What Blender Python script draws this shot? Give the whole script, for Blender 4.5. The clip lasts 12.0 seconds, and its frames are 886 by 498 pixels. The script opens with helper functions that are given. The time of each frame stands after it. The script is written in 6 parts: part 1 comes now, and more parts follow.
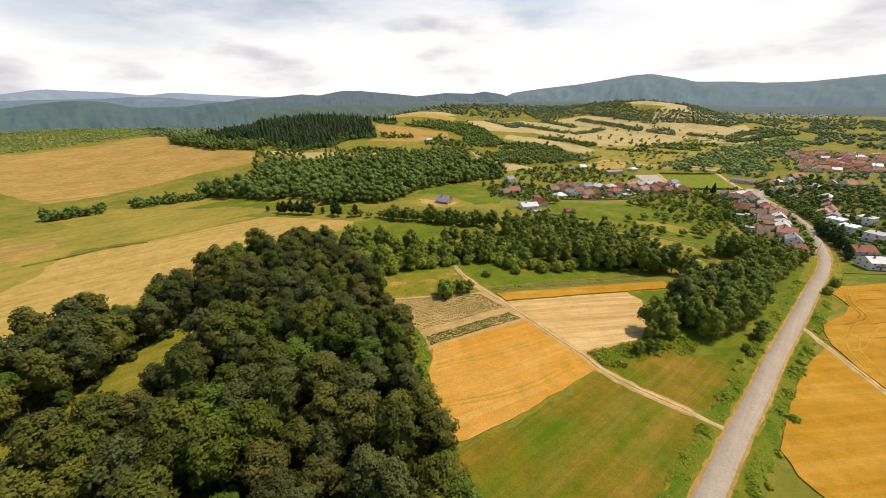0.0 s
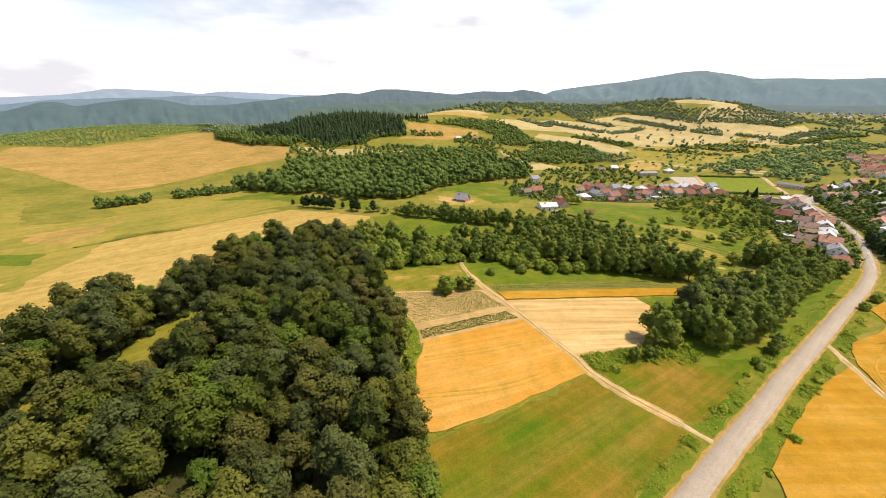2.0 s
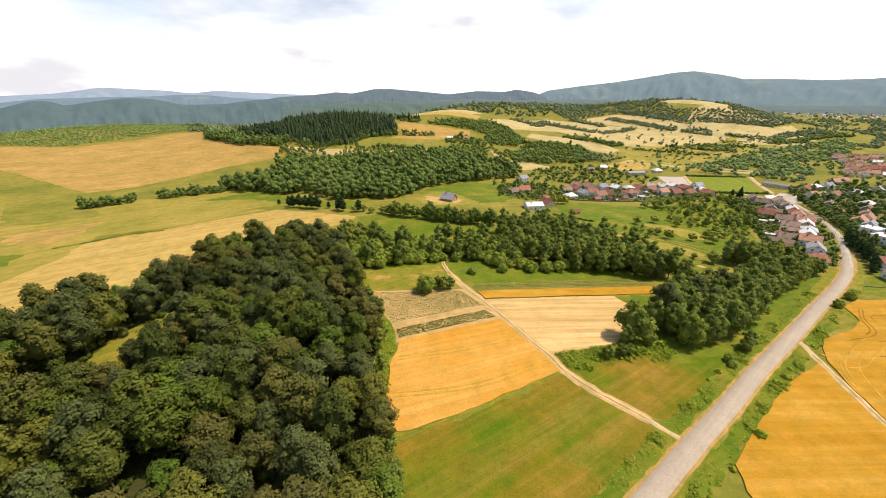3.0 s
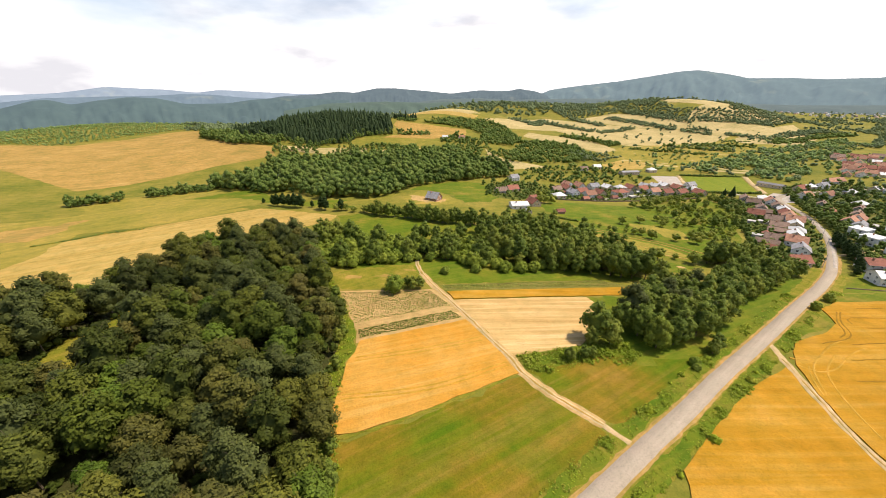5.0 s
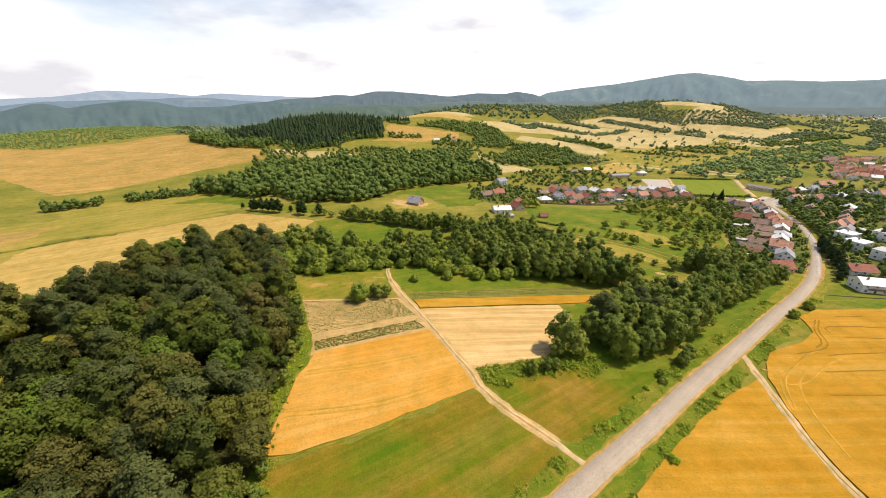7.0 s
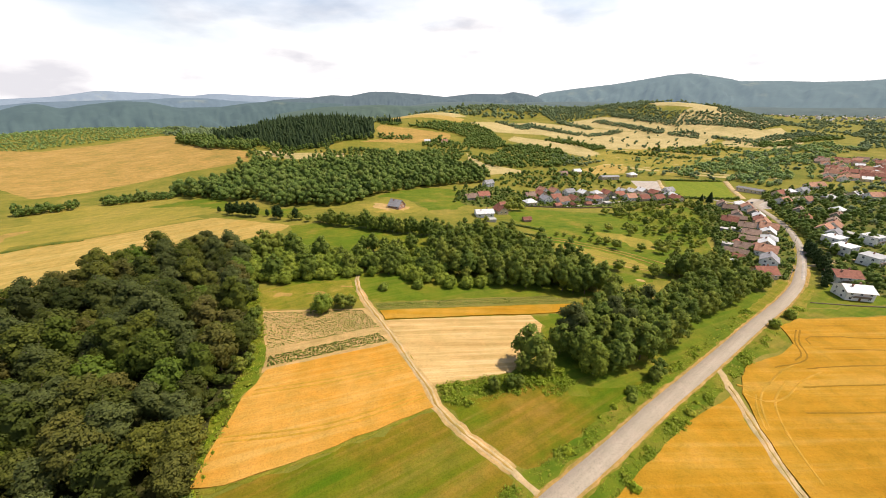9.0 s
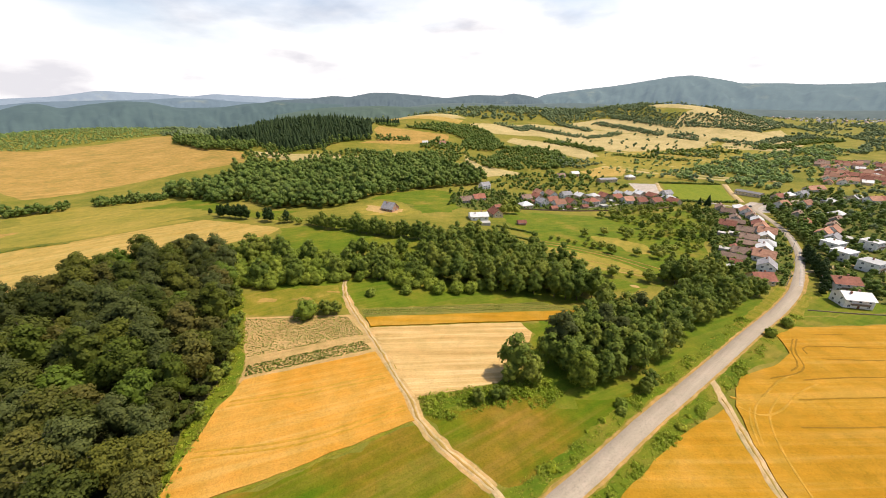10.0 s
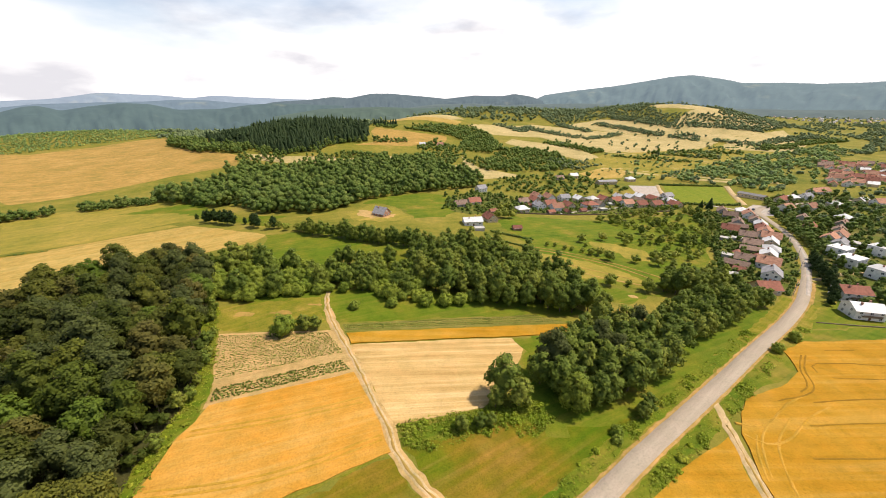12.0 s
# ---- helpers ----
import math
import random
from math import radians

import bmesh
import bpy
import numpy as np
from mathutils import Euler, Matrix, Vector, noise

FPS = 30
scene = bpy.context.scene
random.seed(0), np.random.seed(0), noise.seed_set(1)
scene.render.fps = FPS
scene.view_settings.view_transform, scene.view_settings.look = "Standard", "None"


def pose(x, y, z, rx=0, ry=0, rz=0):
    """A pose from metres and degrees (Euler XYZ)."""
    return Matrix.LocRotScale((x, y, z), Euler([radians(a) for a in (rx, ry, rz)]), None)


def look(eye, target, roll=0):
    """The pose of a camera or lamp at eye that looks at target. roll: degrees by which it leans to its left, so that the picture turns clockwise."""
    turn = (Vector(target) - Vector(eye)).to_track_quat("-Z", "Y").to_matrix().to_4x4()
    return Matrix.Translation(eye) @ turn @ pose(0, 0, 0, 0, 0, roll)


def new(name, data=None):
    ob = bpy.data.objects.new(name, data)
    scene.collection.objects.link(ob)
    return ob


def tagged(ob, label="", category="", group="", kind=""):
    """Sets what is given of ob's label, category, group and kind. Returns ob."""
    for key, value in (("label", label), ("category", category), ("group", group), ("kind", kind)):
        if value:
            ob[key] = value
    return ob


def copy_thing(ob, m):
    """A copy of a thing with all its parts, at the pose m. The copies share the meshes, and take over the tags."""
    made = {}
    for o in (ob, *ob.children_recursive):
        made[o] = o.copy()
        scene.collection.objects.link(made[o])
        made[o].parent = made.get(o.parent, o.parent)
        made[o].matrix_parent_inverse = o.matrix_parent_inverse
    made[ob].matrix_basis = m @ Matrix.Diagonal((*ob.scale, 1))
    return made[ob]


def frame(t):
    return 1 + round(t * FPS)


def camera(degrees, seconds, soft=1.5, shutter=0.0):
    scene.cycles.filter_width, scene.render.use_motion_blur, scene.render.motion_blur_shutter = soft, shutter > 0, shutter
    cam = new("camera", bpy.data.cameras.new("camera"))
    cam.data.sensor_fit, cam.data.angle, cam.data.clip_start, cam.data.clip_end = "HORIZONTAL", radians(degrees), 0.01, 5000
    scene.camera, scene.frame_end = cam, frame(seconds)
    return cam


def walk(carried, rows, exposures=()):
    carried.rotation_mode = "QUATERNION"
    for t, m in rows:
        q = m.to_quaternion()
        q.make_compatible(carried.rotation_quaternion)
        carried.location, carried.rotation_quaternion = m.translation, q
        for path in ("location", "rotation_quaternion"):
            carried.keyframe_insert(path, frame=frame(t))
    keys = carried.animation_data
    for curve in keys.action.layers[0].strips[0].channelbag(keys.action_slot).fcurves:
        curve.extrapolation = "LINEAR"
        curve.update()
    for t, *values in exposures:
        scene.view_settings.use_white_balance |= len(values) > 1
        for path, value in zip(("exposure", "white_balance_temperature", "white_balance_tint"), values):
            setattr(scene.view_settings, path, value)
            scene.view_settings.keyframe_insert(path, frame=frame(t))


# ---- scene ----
cam = camera(101.7, 12.0, 0.9)
PATH = [
    (0, (-44.819, -6.214, 82.617), (-44.686, -4.372, 81.85), 0.1),
    (0.5, (-41.909, -7.06, 82.621), (-41.859, -5.215, 81.851), 0.1),
    (1, (-38.749, -7.837, 82.624), (-38.77, -5.993, 81.85), 0.2),
    (1.5, (-35.458, -8.439, 82.624), (-35.491, -6.594, 81.852), 0.1),
    (2, (-32.122, -8.779, 82.625), (-32.168, -6.936, 81.85), 0.1),
    (2.5, (-28.687, -9.009, 82.606), (-28.734, -7.166, 81.831), 0.1),
    (3, (-25.133, -8.947, 82.554), (-25.155, -7.103, 81.778), 0.2),
    (5, (-10.727, -7.125, 82.103), (-10.766, -5.283, 81.324), 0.2),
    (5.5, (-7.237, -6.214, 82.077), (-7.286, -4.372, 81.299), 0.1),
    (6, (-3.783, -5.002, 82.097), (-3.834, -3.158, 81.325), 0.1),
    (6.5, (-0.451, -3.607, 82.174), (-0.502, -1.761, 81.405), 0.0),
    (7, (2.873, -2.061, 82.26), (2.836, -0.214, 81.494), 0.1),
    (9, (15.075, 4.963, 82.988), (15.049, 6.811, 82.223), 0.1),
    (9.5, (17.759, 6.856, 83.123), (17.733, 8.704, 82.36), 0.2),
    (10, (20.016, 8.979, 83.269), (19.988, 10.829, 82.509), 0.3),
    (10.5, (21.861, 11.149, 83.426), (21.831, 12.999, 82.667), 0.2),
    (11, (23.365, 13.41, 83.602), (23.332, 15.261, 82.845), 0.2),
    (11.5, (24.55, 15.728, 83.756), (24.511, 17.58, 83.0), 0.2),
    (12, (25.556, 18.117, 83.847), (25.522, 19.968, 83.09), 0.1),
]
EXPOSURE = 0.23
EXPOSURES = [(0.0, EXPOSURE - 0.33), (0.15, EXPOSURE - 0.06), (0.3, EXPOSURE + 0.02), (3.0, EXPOSURE + 0.02), (9.0, EXPOSURE - 0.06), (12.0, EXPOSURE - 0.06)]   # the clip fades in
walk(cam, [(t, look(eye, target, roll)) for t, eye, target, roll in PATH], EXPOSURES)

# ---- light ----
SUN_ELEV, SUN_AZ = 60.0, 80.0     # degrees above the horizon; clockwise from +y (away from the camera)
sun_way = Vector((math.cos(radians(SUN_ELEV)) * math.sin(radians(SUN_AZ)),
                  math.cos(radians(SUN_ELEV)) * math.cos(radians(SUN_AZ)), math.sin(radians(SUN_ELEV))))
sun_data = bpy.data.lights.new("sun", "SUN")
sun_data.energy, sun_data.angle, sun_data.color = 4.6, radians(0.6), (1.0, 0.90, 0.73)
sun = new("sun", sun_data)
sun.matrix_world = look(tuple(sun_way * 900), (0, 0, 0))

world = bpy.data.worlds.new("summer_sky")
scene.world = world
world.use_nodes = True
wn, wl = world.node_tree.nodes, world.node_tree.links
wn.clear()
sky = wn.new("ShaderNodeTexSky")
sky.sky_type, sky.sun_disc = "NISHITA", False
sky.sun_elevation, sky.sun_rotation = radians(SUN_ELEV), radians(SUN_AZ)
sky.air_density, sky.dust_density, sky.altitude = 1.0, 2.5, 400
wcoord = wn.new("ShaderNodeTexCoord")
wmap = wn.new("ShaderNodeMapping")
wmap.inputs["Scale"].default_value = (1.0, 1.0, 3.2)
wmap.inputs["Location"].default_value = (1.7, 0.4, 0.9)
wl.new(wcoord.outputs["Generated"], wmap.inputs["Vector"])
veil = wn.new("ShaderNodeTexNoise")
veil.inputs["Scale"].default_value, veil.inputs["Detail"].default_value = 1.3, 7.0
wl.new(wmap.outputs["Vector"], veil.inputs["Vector"])
split = wn.new("ShaderNodeSeparateXYZ")
wl.new(wcoord.outputs["Generated"], split.inputs["Vector"])
thin = wn.new("ShaderNodeMath")          # the veil of cloud thins out with height
thin.operation = "MULTIPLY_ADD"
thin.inputs[1].default_value, thin.inputs[2].default_value = -1.5, 0.33
wl.new(split.outputs["Z"], thin.inputs[0])
dense = wn.new("ShaderNodeMath")
dense.operation = "ADD"
wl.new(thin.outputs["Value"], dense.inputs[0])
wl.new(veil.outputs["Fac"], dense.inputs[1])
cover = wn.new("ShaderNodeValToRGB")
cover.color_ramp.elements[0].position, cover.color_ramp.elements[1].position = 0.30, 0.52
wl.new(dense.outputs["Value"], cover.inputs["Fac"])
puff = wn.new("ShaderNodeTexNoise")
puff.inputs["Scale"].default_value, puff.inputs["Detail"].default_value = 3.1, 8.0
wl.new(wmap.outputs["Vector"], puff.inputs["Vector"])
grey = wn.new("ShaderNodeValToRGB")
grey.color_ramp.elements[0].position, grey.color_ramp.elements[1].position = 0.36, 0.49
grey.color_ramp.elements[0].color = (0.74, 0.72, 0.76, 1)
grey.color_ramp.elements[1].color = (1.12, 1.08, 1.07, 1)
wl.new(puff.outputs["Fac"], grey.inputs["Fac"])
clear_sky = wn.new("ShaderNodeVectorMath")
clear_sky.operation = "SCALE"
clear_sky.inputs["Scale"].default_value = 0.15
wl.new(sky.outputs["Color"], clear_sky.inputs[0])
wmix = wn.new("ShaderNodeMix")
wmix.data_type = "RGBA"
wl.new(cover.outputs["Color"], wmix.inputs["Factor"])
wl.new(clear_sky.outputs["Vector"], wmix.inputs["A"])
wl.new(grey.outputs["Color"], wmix.inputs["B"])
wback = wn.new("ShaderNodeBackground")
wback.inputs["Strength"].default_value = 1.0
wl.new(wmix.outputs["Result"], wback.inputs["Color"])
wout = wn.new("ShaderNodeOutputWorld")
wl.new(wback.outputs["Background"], wout.inputs["Surface"])


# ---- materials ----
def mat_base(name, rough=0.85):
    m = bpy.data.materials.new(name)
    m.use_nodes = True
    n, l = m.node_tree.nodes, m.node_tree.links
    b = n["Principled BSDF"]
    b.inputs["Roughness"].default_value = rough
    b.inputs["Specular IOR Level"].default_value = 0.08
    return m, n, l, b


def ramp_of(n, l, fac, colours, spread=(0.3, 0.7)):
    r = n.new("ShaderNodeValToRGB")
    els = r.color_ramp.elements
    while len(els) < len(colours):
        els.new(0.5)
    for i, c in enumerate(colours):
        els[i].position = spread[0] + (spread[1] - spread[0]) * i / max(1, len(colours) - 1)
        els[i].color = (*c, 1)
    l.new(fac, r.inputs["Fac"])
    return r.outputs["Color"]


def noise_of(n, l, vec, scale, detail=5.0, rough=0.55):
    t = n.new("ShaderNodeTexNoise")
    t.inputs["Scale"].default_value, t.inputs["Detail"].default_value, t.inputs["Roughness"].default_value = scale, detail, rough
    l.new(vec, t.inputs["Vector"])
    return t.outputs["Fac"]


def mix_of(n, l, fac, a, b, mode="MIX"):
    x = n.new("ShaderNodeMix")
    x.data_type, x.blend_type = "RGBA", mode
    if isinstance(fac, float):
        x.inputs["Factor"].default_value = fac
    else:
        l.new(fac, x.inputs["Factor"])
    for key, v in (("A", a), ("B", b)):
        if isinstance(v, tuple):
            x.inputs[key].default_value = (*v, 1)
        else:
            l.new(v, x.inputs[key])
    return x.outputs["Result"]


def ground_coords(n, l, angle=0.0, stretch=(1, 1, 1)):
    g = n.new("ShaderNodeNewGeometry")
    rot = n.new("ShaderNodeMapping")
    rot.inputs["Rotation"].default_value = (0, 0, radians(-angle))
    l.new(g.outputs["Position"], rot.inputs["Vector"])
    sc = n.new("ShaderNodeMapping")
    sc.inputs["Scale"].default_value = stretch
    l.new(rot.outputs["Vector"], sc.inputs["Vector"])
    return g.outputs["Position"], sc.outputs["Vector"]


def bump_of(n, l, b, height, strength, distance):
    k = n.new("ShaderNodeBump")
    k.inputs["Strength"].default_value, k.inputs["Distance"].default_value = strength, distance
    l.new(height, k.inputs["Height"])
    l.new(k.outputs["Normal"], b.inputs["Normal"])


def land_mat(name, patches, streaks, angle=0.0, patch_size=40.0, row=1.2, streak_mix=0.5, rough=0.9, bump=0.15, patch_spread=(0.3, 0.7), spots=0.7):
    """Vegetation or soil on the land: broad patches, rows along an angle (degrees from +x), and fine grain."""
    m, n, l, b = mat_base(name, rough)
    pos, rows = ground_coords(n, l, angle, (0.035 / row, 1.0 / row, 0.2))
    broad = ramp_of(n, l, noise_of(n, l, pos, 1.0 / patch_size, 6, 0.6), patches, patch_spread)
    line = ramp_of(n, l, noise_of(n, l, rows, 0.8, 3, 0.6), streaks, (0.35, 0.65))
    col = mix_of(n, l, streak_mix, broad, line)
    thin_spots = noise_of(n, l, pos, 0.22, 7, 0.68)
    col = mix_of(n, l, spots, col, ramp_of(n, l, thin_spots, [(0.70, 0.80, 0.74), (1, 1, 1), (1.30, 1.17, 1.22)], (0.33, 0.67)), "MULTIPLY")
    grain = noise_of(n, l, pos, 2.2, 6, 0.75)
    col = mix_of(n, l, 0.55, col, ramp_of(n, l, grain, [(0.35, 0.35, 0.33), (1, 1, 1), (1.35, 1.3, 1.2)], (0.25, 0.75)), "MULTIPLY")
    l.new(col, b.inputs["Base Color"])
    bump_of(n, l, b, grain, bump * 3, 0.25)
    return m


def leaf_mat(name, colours, island=0.6):
    m, n, l, b = mat_base(name, 0.6)
    info, geo = n.new("ShaderNodeObjectInfo"), n.new("ShaderNodeNewGeometry")
    tree = ramp_of(n, l, info.outputs["Random"], colours, (0.0, 1.0))
    bits = ramp_of(n, l, geo.outputs["Random Per Island"], [(0.66, 0.70, 0.66), (1.0, 1.0, 1.0), (1.42, 1.34, 1.12)], (0.0, 1.0))
    col = mix_of(n, l, island, tree, bits, "MULTIPLY")
    bough = noise_of(n, l, geo.outputs["Position"], 0.8, 5, 0.75)
    col = mix_of(n, l, 0.8, col, ramp_of(n, l, bough, [(0.55, 0.58, 0.6), (1.0, 1.0, 1.0), (1.42, 1.40, 1.15)], (0.32, 0.68)), "MULTIPLY")
    l.new(col, b.inputs["Base Color"])
    t = n.new("ShaderNodeBsdfTranslucent")
    l.new(mix_of(n, l, 0.5, col, (0.10, 0.14, 0.02)), t.inputs["Color"])
    s = n.new("ShaderNodeMixShader")
    s.inputs["Fac"].default_value = 0.32
    l.new(b.outputs["BSDF"], s.inputs[1])
    l.new(t.outputs["BSDF"], s.inputs[2])
    l.new(s.outputs["Shader"], n["Material Output"].inputs["Surface"])
    return m


def stuff_leaf_mat(name, colours, size=9.0):
    """Leaves of woods that stand as one mass: the colour changes from crown to crown by place."""
    m, n, l, b = mat_base(name, 0.65)
    geo = n.new("ShaderNodeNewGeometry")
    tree = ramp_of(n, l, noise_of(n, l, geo.outputs["Position"], 1.0 / size, 3, 0.7), colours, (0.32, 0.68))
    bits = ramp_of(n, l, geo.outputs["Random Per Island"], [(0.6, 0.65, 0.55), (1.0, 1.0, 1.0), (1.4, 1.35, 1.15)], (0.0, 1.0))
    col = mix_of(n, l, 0.3, tree, bits, "MULTIPLY")
    fine = noise_of(n, l, geo.outputs["Position"], 0.9, 5, 0.75)
    col = mix_of(n, l, 0.85, col, ramp_of(n, l, fine, [(0.35, 0.4, 0.35), (1, 1, 1), (1.5, 1.45, 1.3)], (0.30, 0.70)), "MULTIPLY")
    bump_of(n, l, b, fine, 1.0, 0.9)
    l.new(col, b.inputs["Base Color"])
    t = n.new("ShaderNodeBsdfTranslucent")
    l.new(col, t.inputs["Color"])
    s = n.new("ShaderNodeMixShader")
    s.inputs["Fac"].default_value = 0.3
    l.new(b.outputs["BSDF"], s.inputs[1])
    l.new(t.outputs["BSDF"], s.inputs[2])
    l.new(s.outputs["Shader"], n["Material Output"].inputs["Surface"])
    return m


def plain_mat(name, colour, rough=0.8, vary=0.25, scale=1.5, metal=0.0, bump=0.0, per_object=0.0):
    m, n, l, b = mat_base(name, rough)
    b.inputs["Metallic"].default_value = metal
    tc = n.new("ShaderNodeTexCoord")
    v = noise_of(n, l, tc.outputs["Object"], scale, 6, 0.65)
    lo, hi = tuple(c * (1 - vary) for c in colour), tuple(min(1.0, c * (1 + vary)) for c in colour)
    col = ramp_of(n, l, v, [lo, colour, hi])
    if per_object:
        info = n.new("ShaderNodeObjectInfo")
        k = ramp_of(n, l, info.outputs["Random"], [(1 - per_object,) * 3, (1, 1, 1), (1 + per_object * 0.6,) * 3], (0.0, 1.0))
        col = mix_of(n, l, 1.0, col, k, "MULTIPLY")
    l.new(col, b.inputs["Base Color"])
    if bump:
        bump_of(n, l, b, v, bump, 0.05)
    return m


def tile_mat(name, colour, vary=0.3):
    """Roof covering: courses that run along the eaves, weathered in patches."""
    m, n, l, b = mat_base(name, 0.75)
    tc = n.new("ShaderNodeTexCoord")
    w = n.new("ShaderNodeTexWave")
    w.wave_type, w.bands_direction = "BANDS", "Z"
    w.inputs["Scale"].default_value, w.inputs["Distortion"].default_value = 1.6, 0.4
    l.new(tc.outputs["Object"], w.inputs["Vector"])
    old = noise_of(n, l, tc.outputs["Object"], 0.7, 6, 0.7)
    col = ramp_of(n, l, old, [tuple(c * (1 - vary) for c in colour), colour, tuple(min(1, c * (1 + vary)) for c in colour)])
    info = n.new("ShaderNodeObjectInfo")
    k = ramp_of(n, l, info.outputs["Random"], [(0.72, 0.70, 0.70), (1, 1, 1), (1.15, 1.12, 1.1)], (0.0, 1.0))
    l.new(mix_of(n, l, 1.0, col, k, "MULTIPLY"), b.inputs["Base Color"])
    bump_of(n, l, b, w.outputs["Fac"], 0.5, 0.06)
    return m


M = {}
M["meadow"] = land_mat("meadow_grass", [(0.105, 0.120, 0.014), (0.155, 0.150, 0.019), (0.225, 0.185, 0.031), (0.31, 0.218, 0.055)],
                       [(0.115, 0.125, 0.015), (0.215, 0.175, 0.030)], 20, 34, 3.2, 0.35)
M["lush"] = land_mat("lush_grass", [(0.068, 0.115, 0.006), (0.093, 0.131, 0.008), (0.135, 0.143, 0.011), (0.218, 0.164, 0.027)],
                     [(0.08, 0.128, 0.007), (0.13, 0.15, 0.012), (0.21, 0.175, 0.026)], 25, 19, 1.5, 0.35, patch_spread=(0.38, 0.66))
M["worn_meadow"] = land_mat("worn_meadow_grass", [(0.063, 0.108, 0.003), (0.097, 0.115, 0.005), (0.151, 0.110, 0.007), (0.207, 0.119, 0.013), (0.279, 0.148, 0.027)],
                            [(0.08, 0.125, 0.005), (0.15, 0.13, 0.010), (0.28, 0.17, 0.034)], 33, 27, 2.4, 0.40, patch_spread=(0.36, 0.68))
M["verge"] = land_mat("rough_grass", [(0.106, 0.136, 0.006), (0.176, 0.163, 0.013), (0.299, 0.211, 0.040)], [(0.13, 0.155, 0.01), (0.30, 0.215, 0.042)], 37, 5, 1.0, 0.4, bump=0.4)
M["wheat"] = land_mat("ripe_wheat", [(0.417, 0.186, 0.019), (0.451, 0.216, 0.029), (0.470, 0.246, 0.048), (0.485, 0.270, 0.064)],
                      [(0.40, 0.185, 0.020), (0.47, 0.238, 0.036), (0.52, 0.31, 0.085)], 22, 24, 1.5, 0.42, patch_spread=(0.36, 0.66), spots=0.5)
M["wheat_right"] = land_mat("golden_wheat", [(0.291, 0.138, 0.007), (0.359, 0.173, 0.011), (0.398, 0.203, 0.020), (0.427, 0.234, 0.043)],
                            [(0.29, 0.148, 0.010), (0.37, 0.20, 0.016), (0.45, 0.27, 0.055)], 3, 22, 2.6, 0.45, patch_spread=(0.34, 0.70), spots=0.5)
M["straw"] = land_mat("cut_straw", [(0.42, 0.265, 0.09), (0.50, 0.325, 0.12), (0.55, 0.365, 0.14)],
                      [(0.33, 0.20, 0.07), (0.48, 0.31, 0.125), (0.64, 0.45, 0.23)], 8, 14, 1.7, 0.6, spots=0.35)
M["stubble"] = land_mat("pale_stubble", [(0.31, 0.205, 0.045), (0.38, 0.255, 0.068), (0.44, 0.30, 0.09)],
                        [(0.28, 0.19, 0.04), (0.37, 0.25, 0.065), (0.46, 0.325, 0.11)], 35, 40, 2.5, 0.4)
M["hay"] = land_mat("dry_hay_meadow", [(0.210, 0.162, 0.040), (0.330, 0.201, 0.055), (0.420, 0.255, 0.081)],
                    [(0.22, 0.17, 0.035), (0.33, 0.205, 0.048), (0.44, 0.28, 0.08)], 38, 26, 4, 0.3)
M["olive"] = land_mat("mown_meadow", [(0.167, 0.161, 0.019), (0.254, 0.204, 0.032), (0.346, 0.242, 0.053)],
                      [(0.15, 0.15, 0.020), (0.30, 0.22, 0.045)], 42, 38, 6, 0.4)
# pale dry grass, its patches greyed with extra blue to paint in distance haze
M["far_hay_hazed"] = land_mat("far_dry_field_hazed", [(0.308, 0.246, 0.102), (0.433, 0.330, 0.150), (0.502, 0.381, 0.192)],
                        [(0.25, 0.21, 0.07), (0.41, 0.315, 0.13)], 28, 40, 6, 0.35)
M["soil"] = land_mat("sandy_soil", [(0.36, 0.225, 0.082), (0.43, 0.282, 0.112), (0.48, 0.325, 0.14)],
                     [(0.32, 0.20, 0.07), (0.46, 0.305, 0.125)], 22, 9, 0.9, 0.5)
M["crop"] = land_mat("low_crop", [(0.13, 0.13, 0.018), (0.18, 0.16, 0.03)], [(0.09, 0.11, 0.010), (0.26, 0.20, 0.06)], 9, 12, 1.0, 0.6)
M["garden"] = land_mat("garden_ground", [(0.055, 0.085, 0.010), (0.085, 0.110, 0.014), (0.14, 0.125, 0.03), (0.22, 0.17, 0.07)], [(0.06, 0.09, 0.010), (0.15, 0.135, 0.03)], 35, 9, 1.6, 0.4)
M["pitch"] = land_mat("sports_turf", [(0.14, 0.175, 0.012), (0.17, 0.19, 0.015)], [(0.13, 0.17, 0.012), (0.185, 0.195, 0.02)], 80, 40, 5, 0.5)
M["dirt"] = land_mat("pale_dirt", [(0.36, 0.25, 0.12), (0.46, 0.33, 0.18), (0.52, 0.39, 0.22)], [(0.30, 0.21, 0.09), (0.50, 0.37, 0.20)], 37, 4, 0.8, 0.45)
M["shoulder"] = land_mat("gravel_shoulder", [(0.22, 0.155, 0.032), (0.37, 0.215, 0.070), (0.46, 0.29, 0.12)], [(0.20, 0.155, 0.03), (0.43, 0.26, 0.095)], 37, 2.5, 0.7, 0.45)
M["wheat_dark"] = land_mat("trodden_wheat", [(0.20, 0.11, 0.010), (0.27, 0.145, 0.014)], [(0.19, 0.10, 0.010), (0.28, 0.15, 0.016)], 3, 5, 0.6, 0.4)
M["wheat_pale"] = land_mat("flattened_wheat", [(0.385, 0.205, 0.018), (0.41, 0.226, 0.028), (0.435, 0.250, 0.044)], [(0.37, 0.195, 0.018), (0.45, 0.262, 0.05)], 50, 9, 0.9, 0.4)
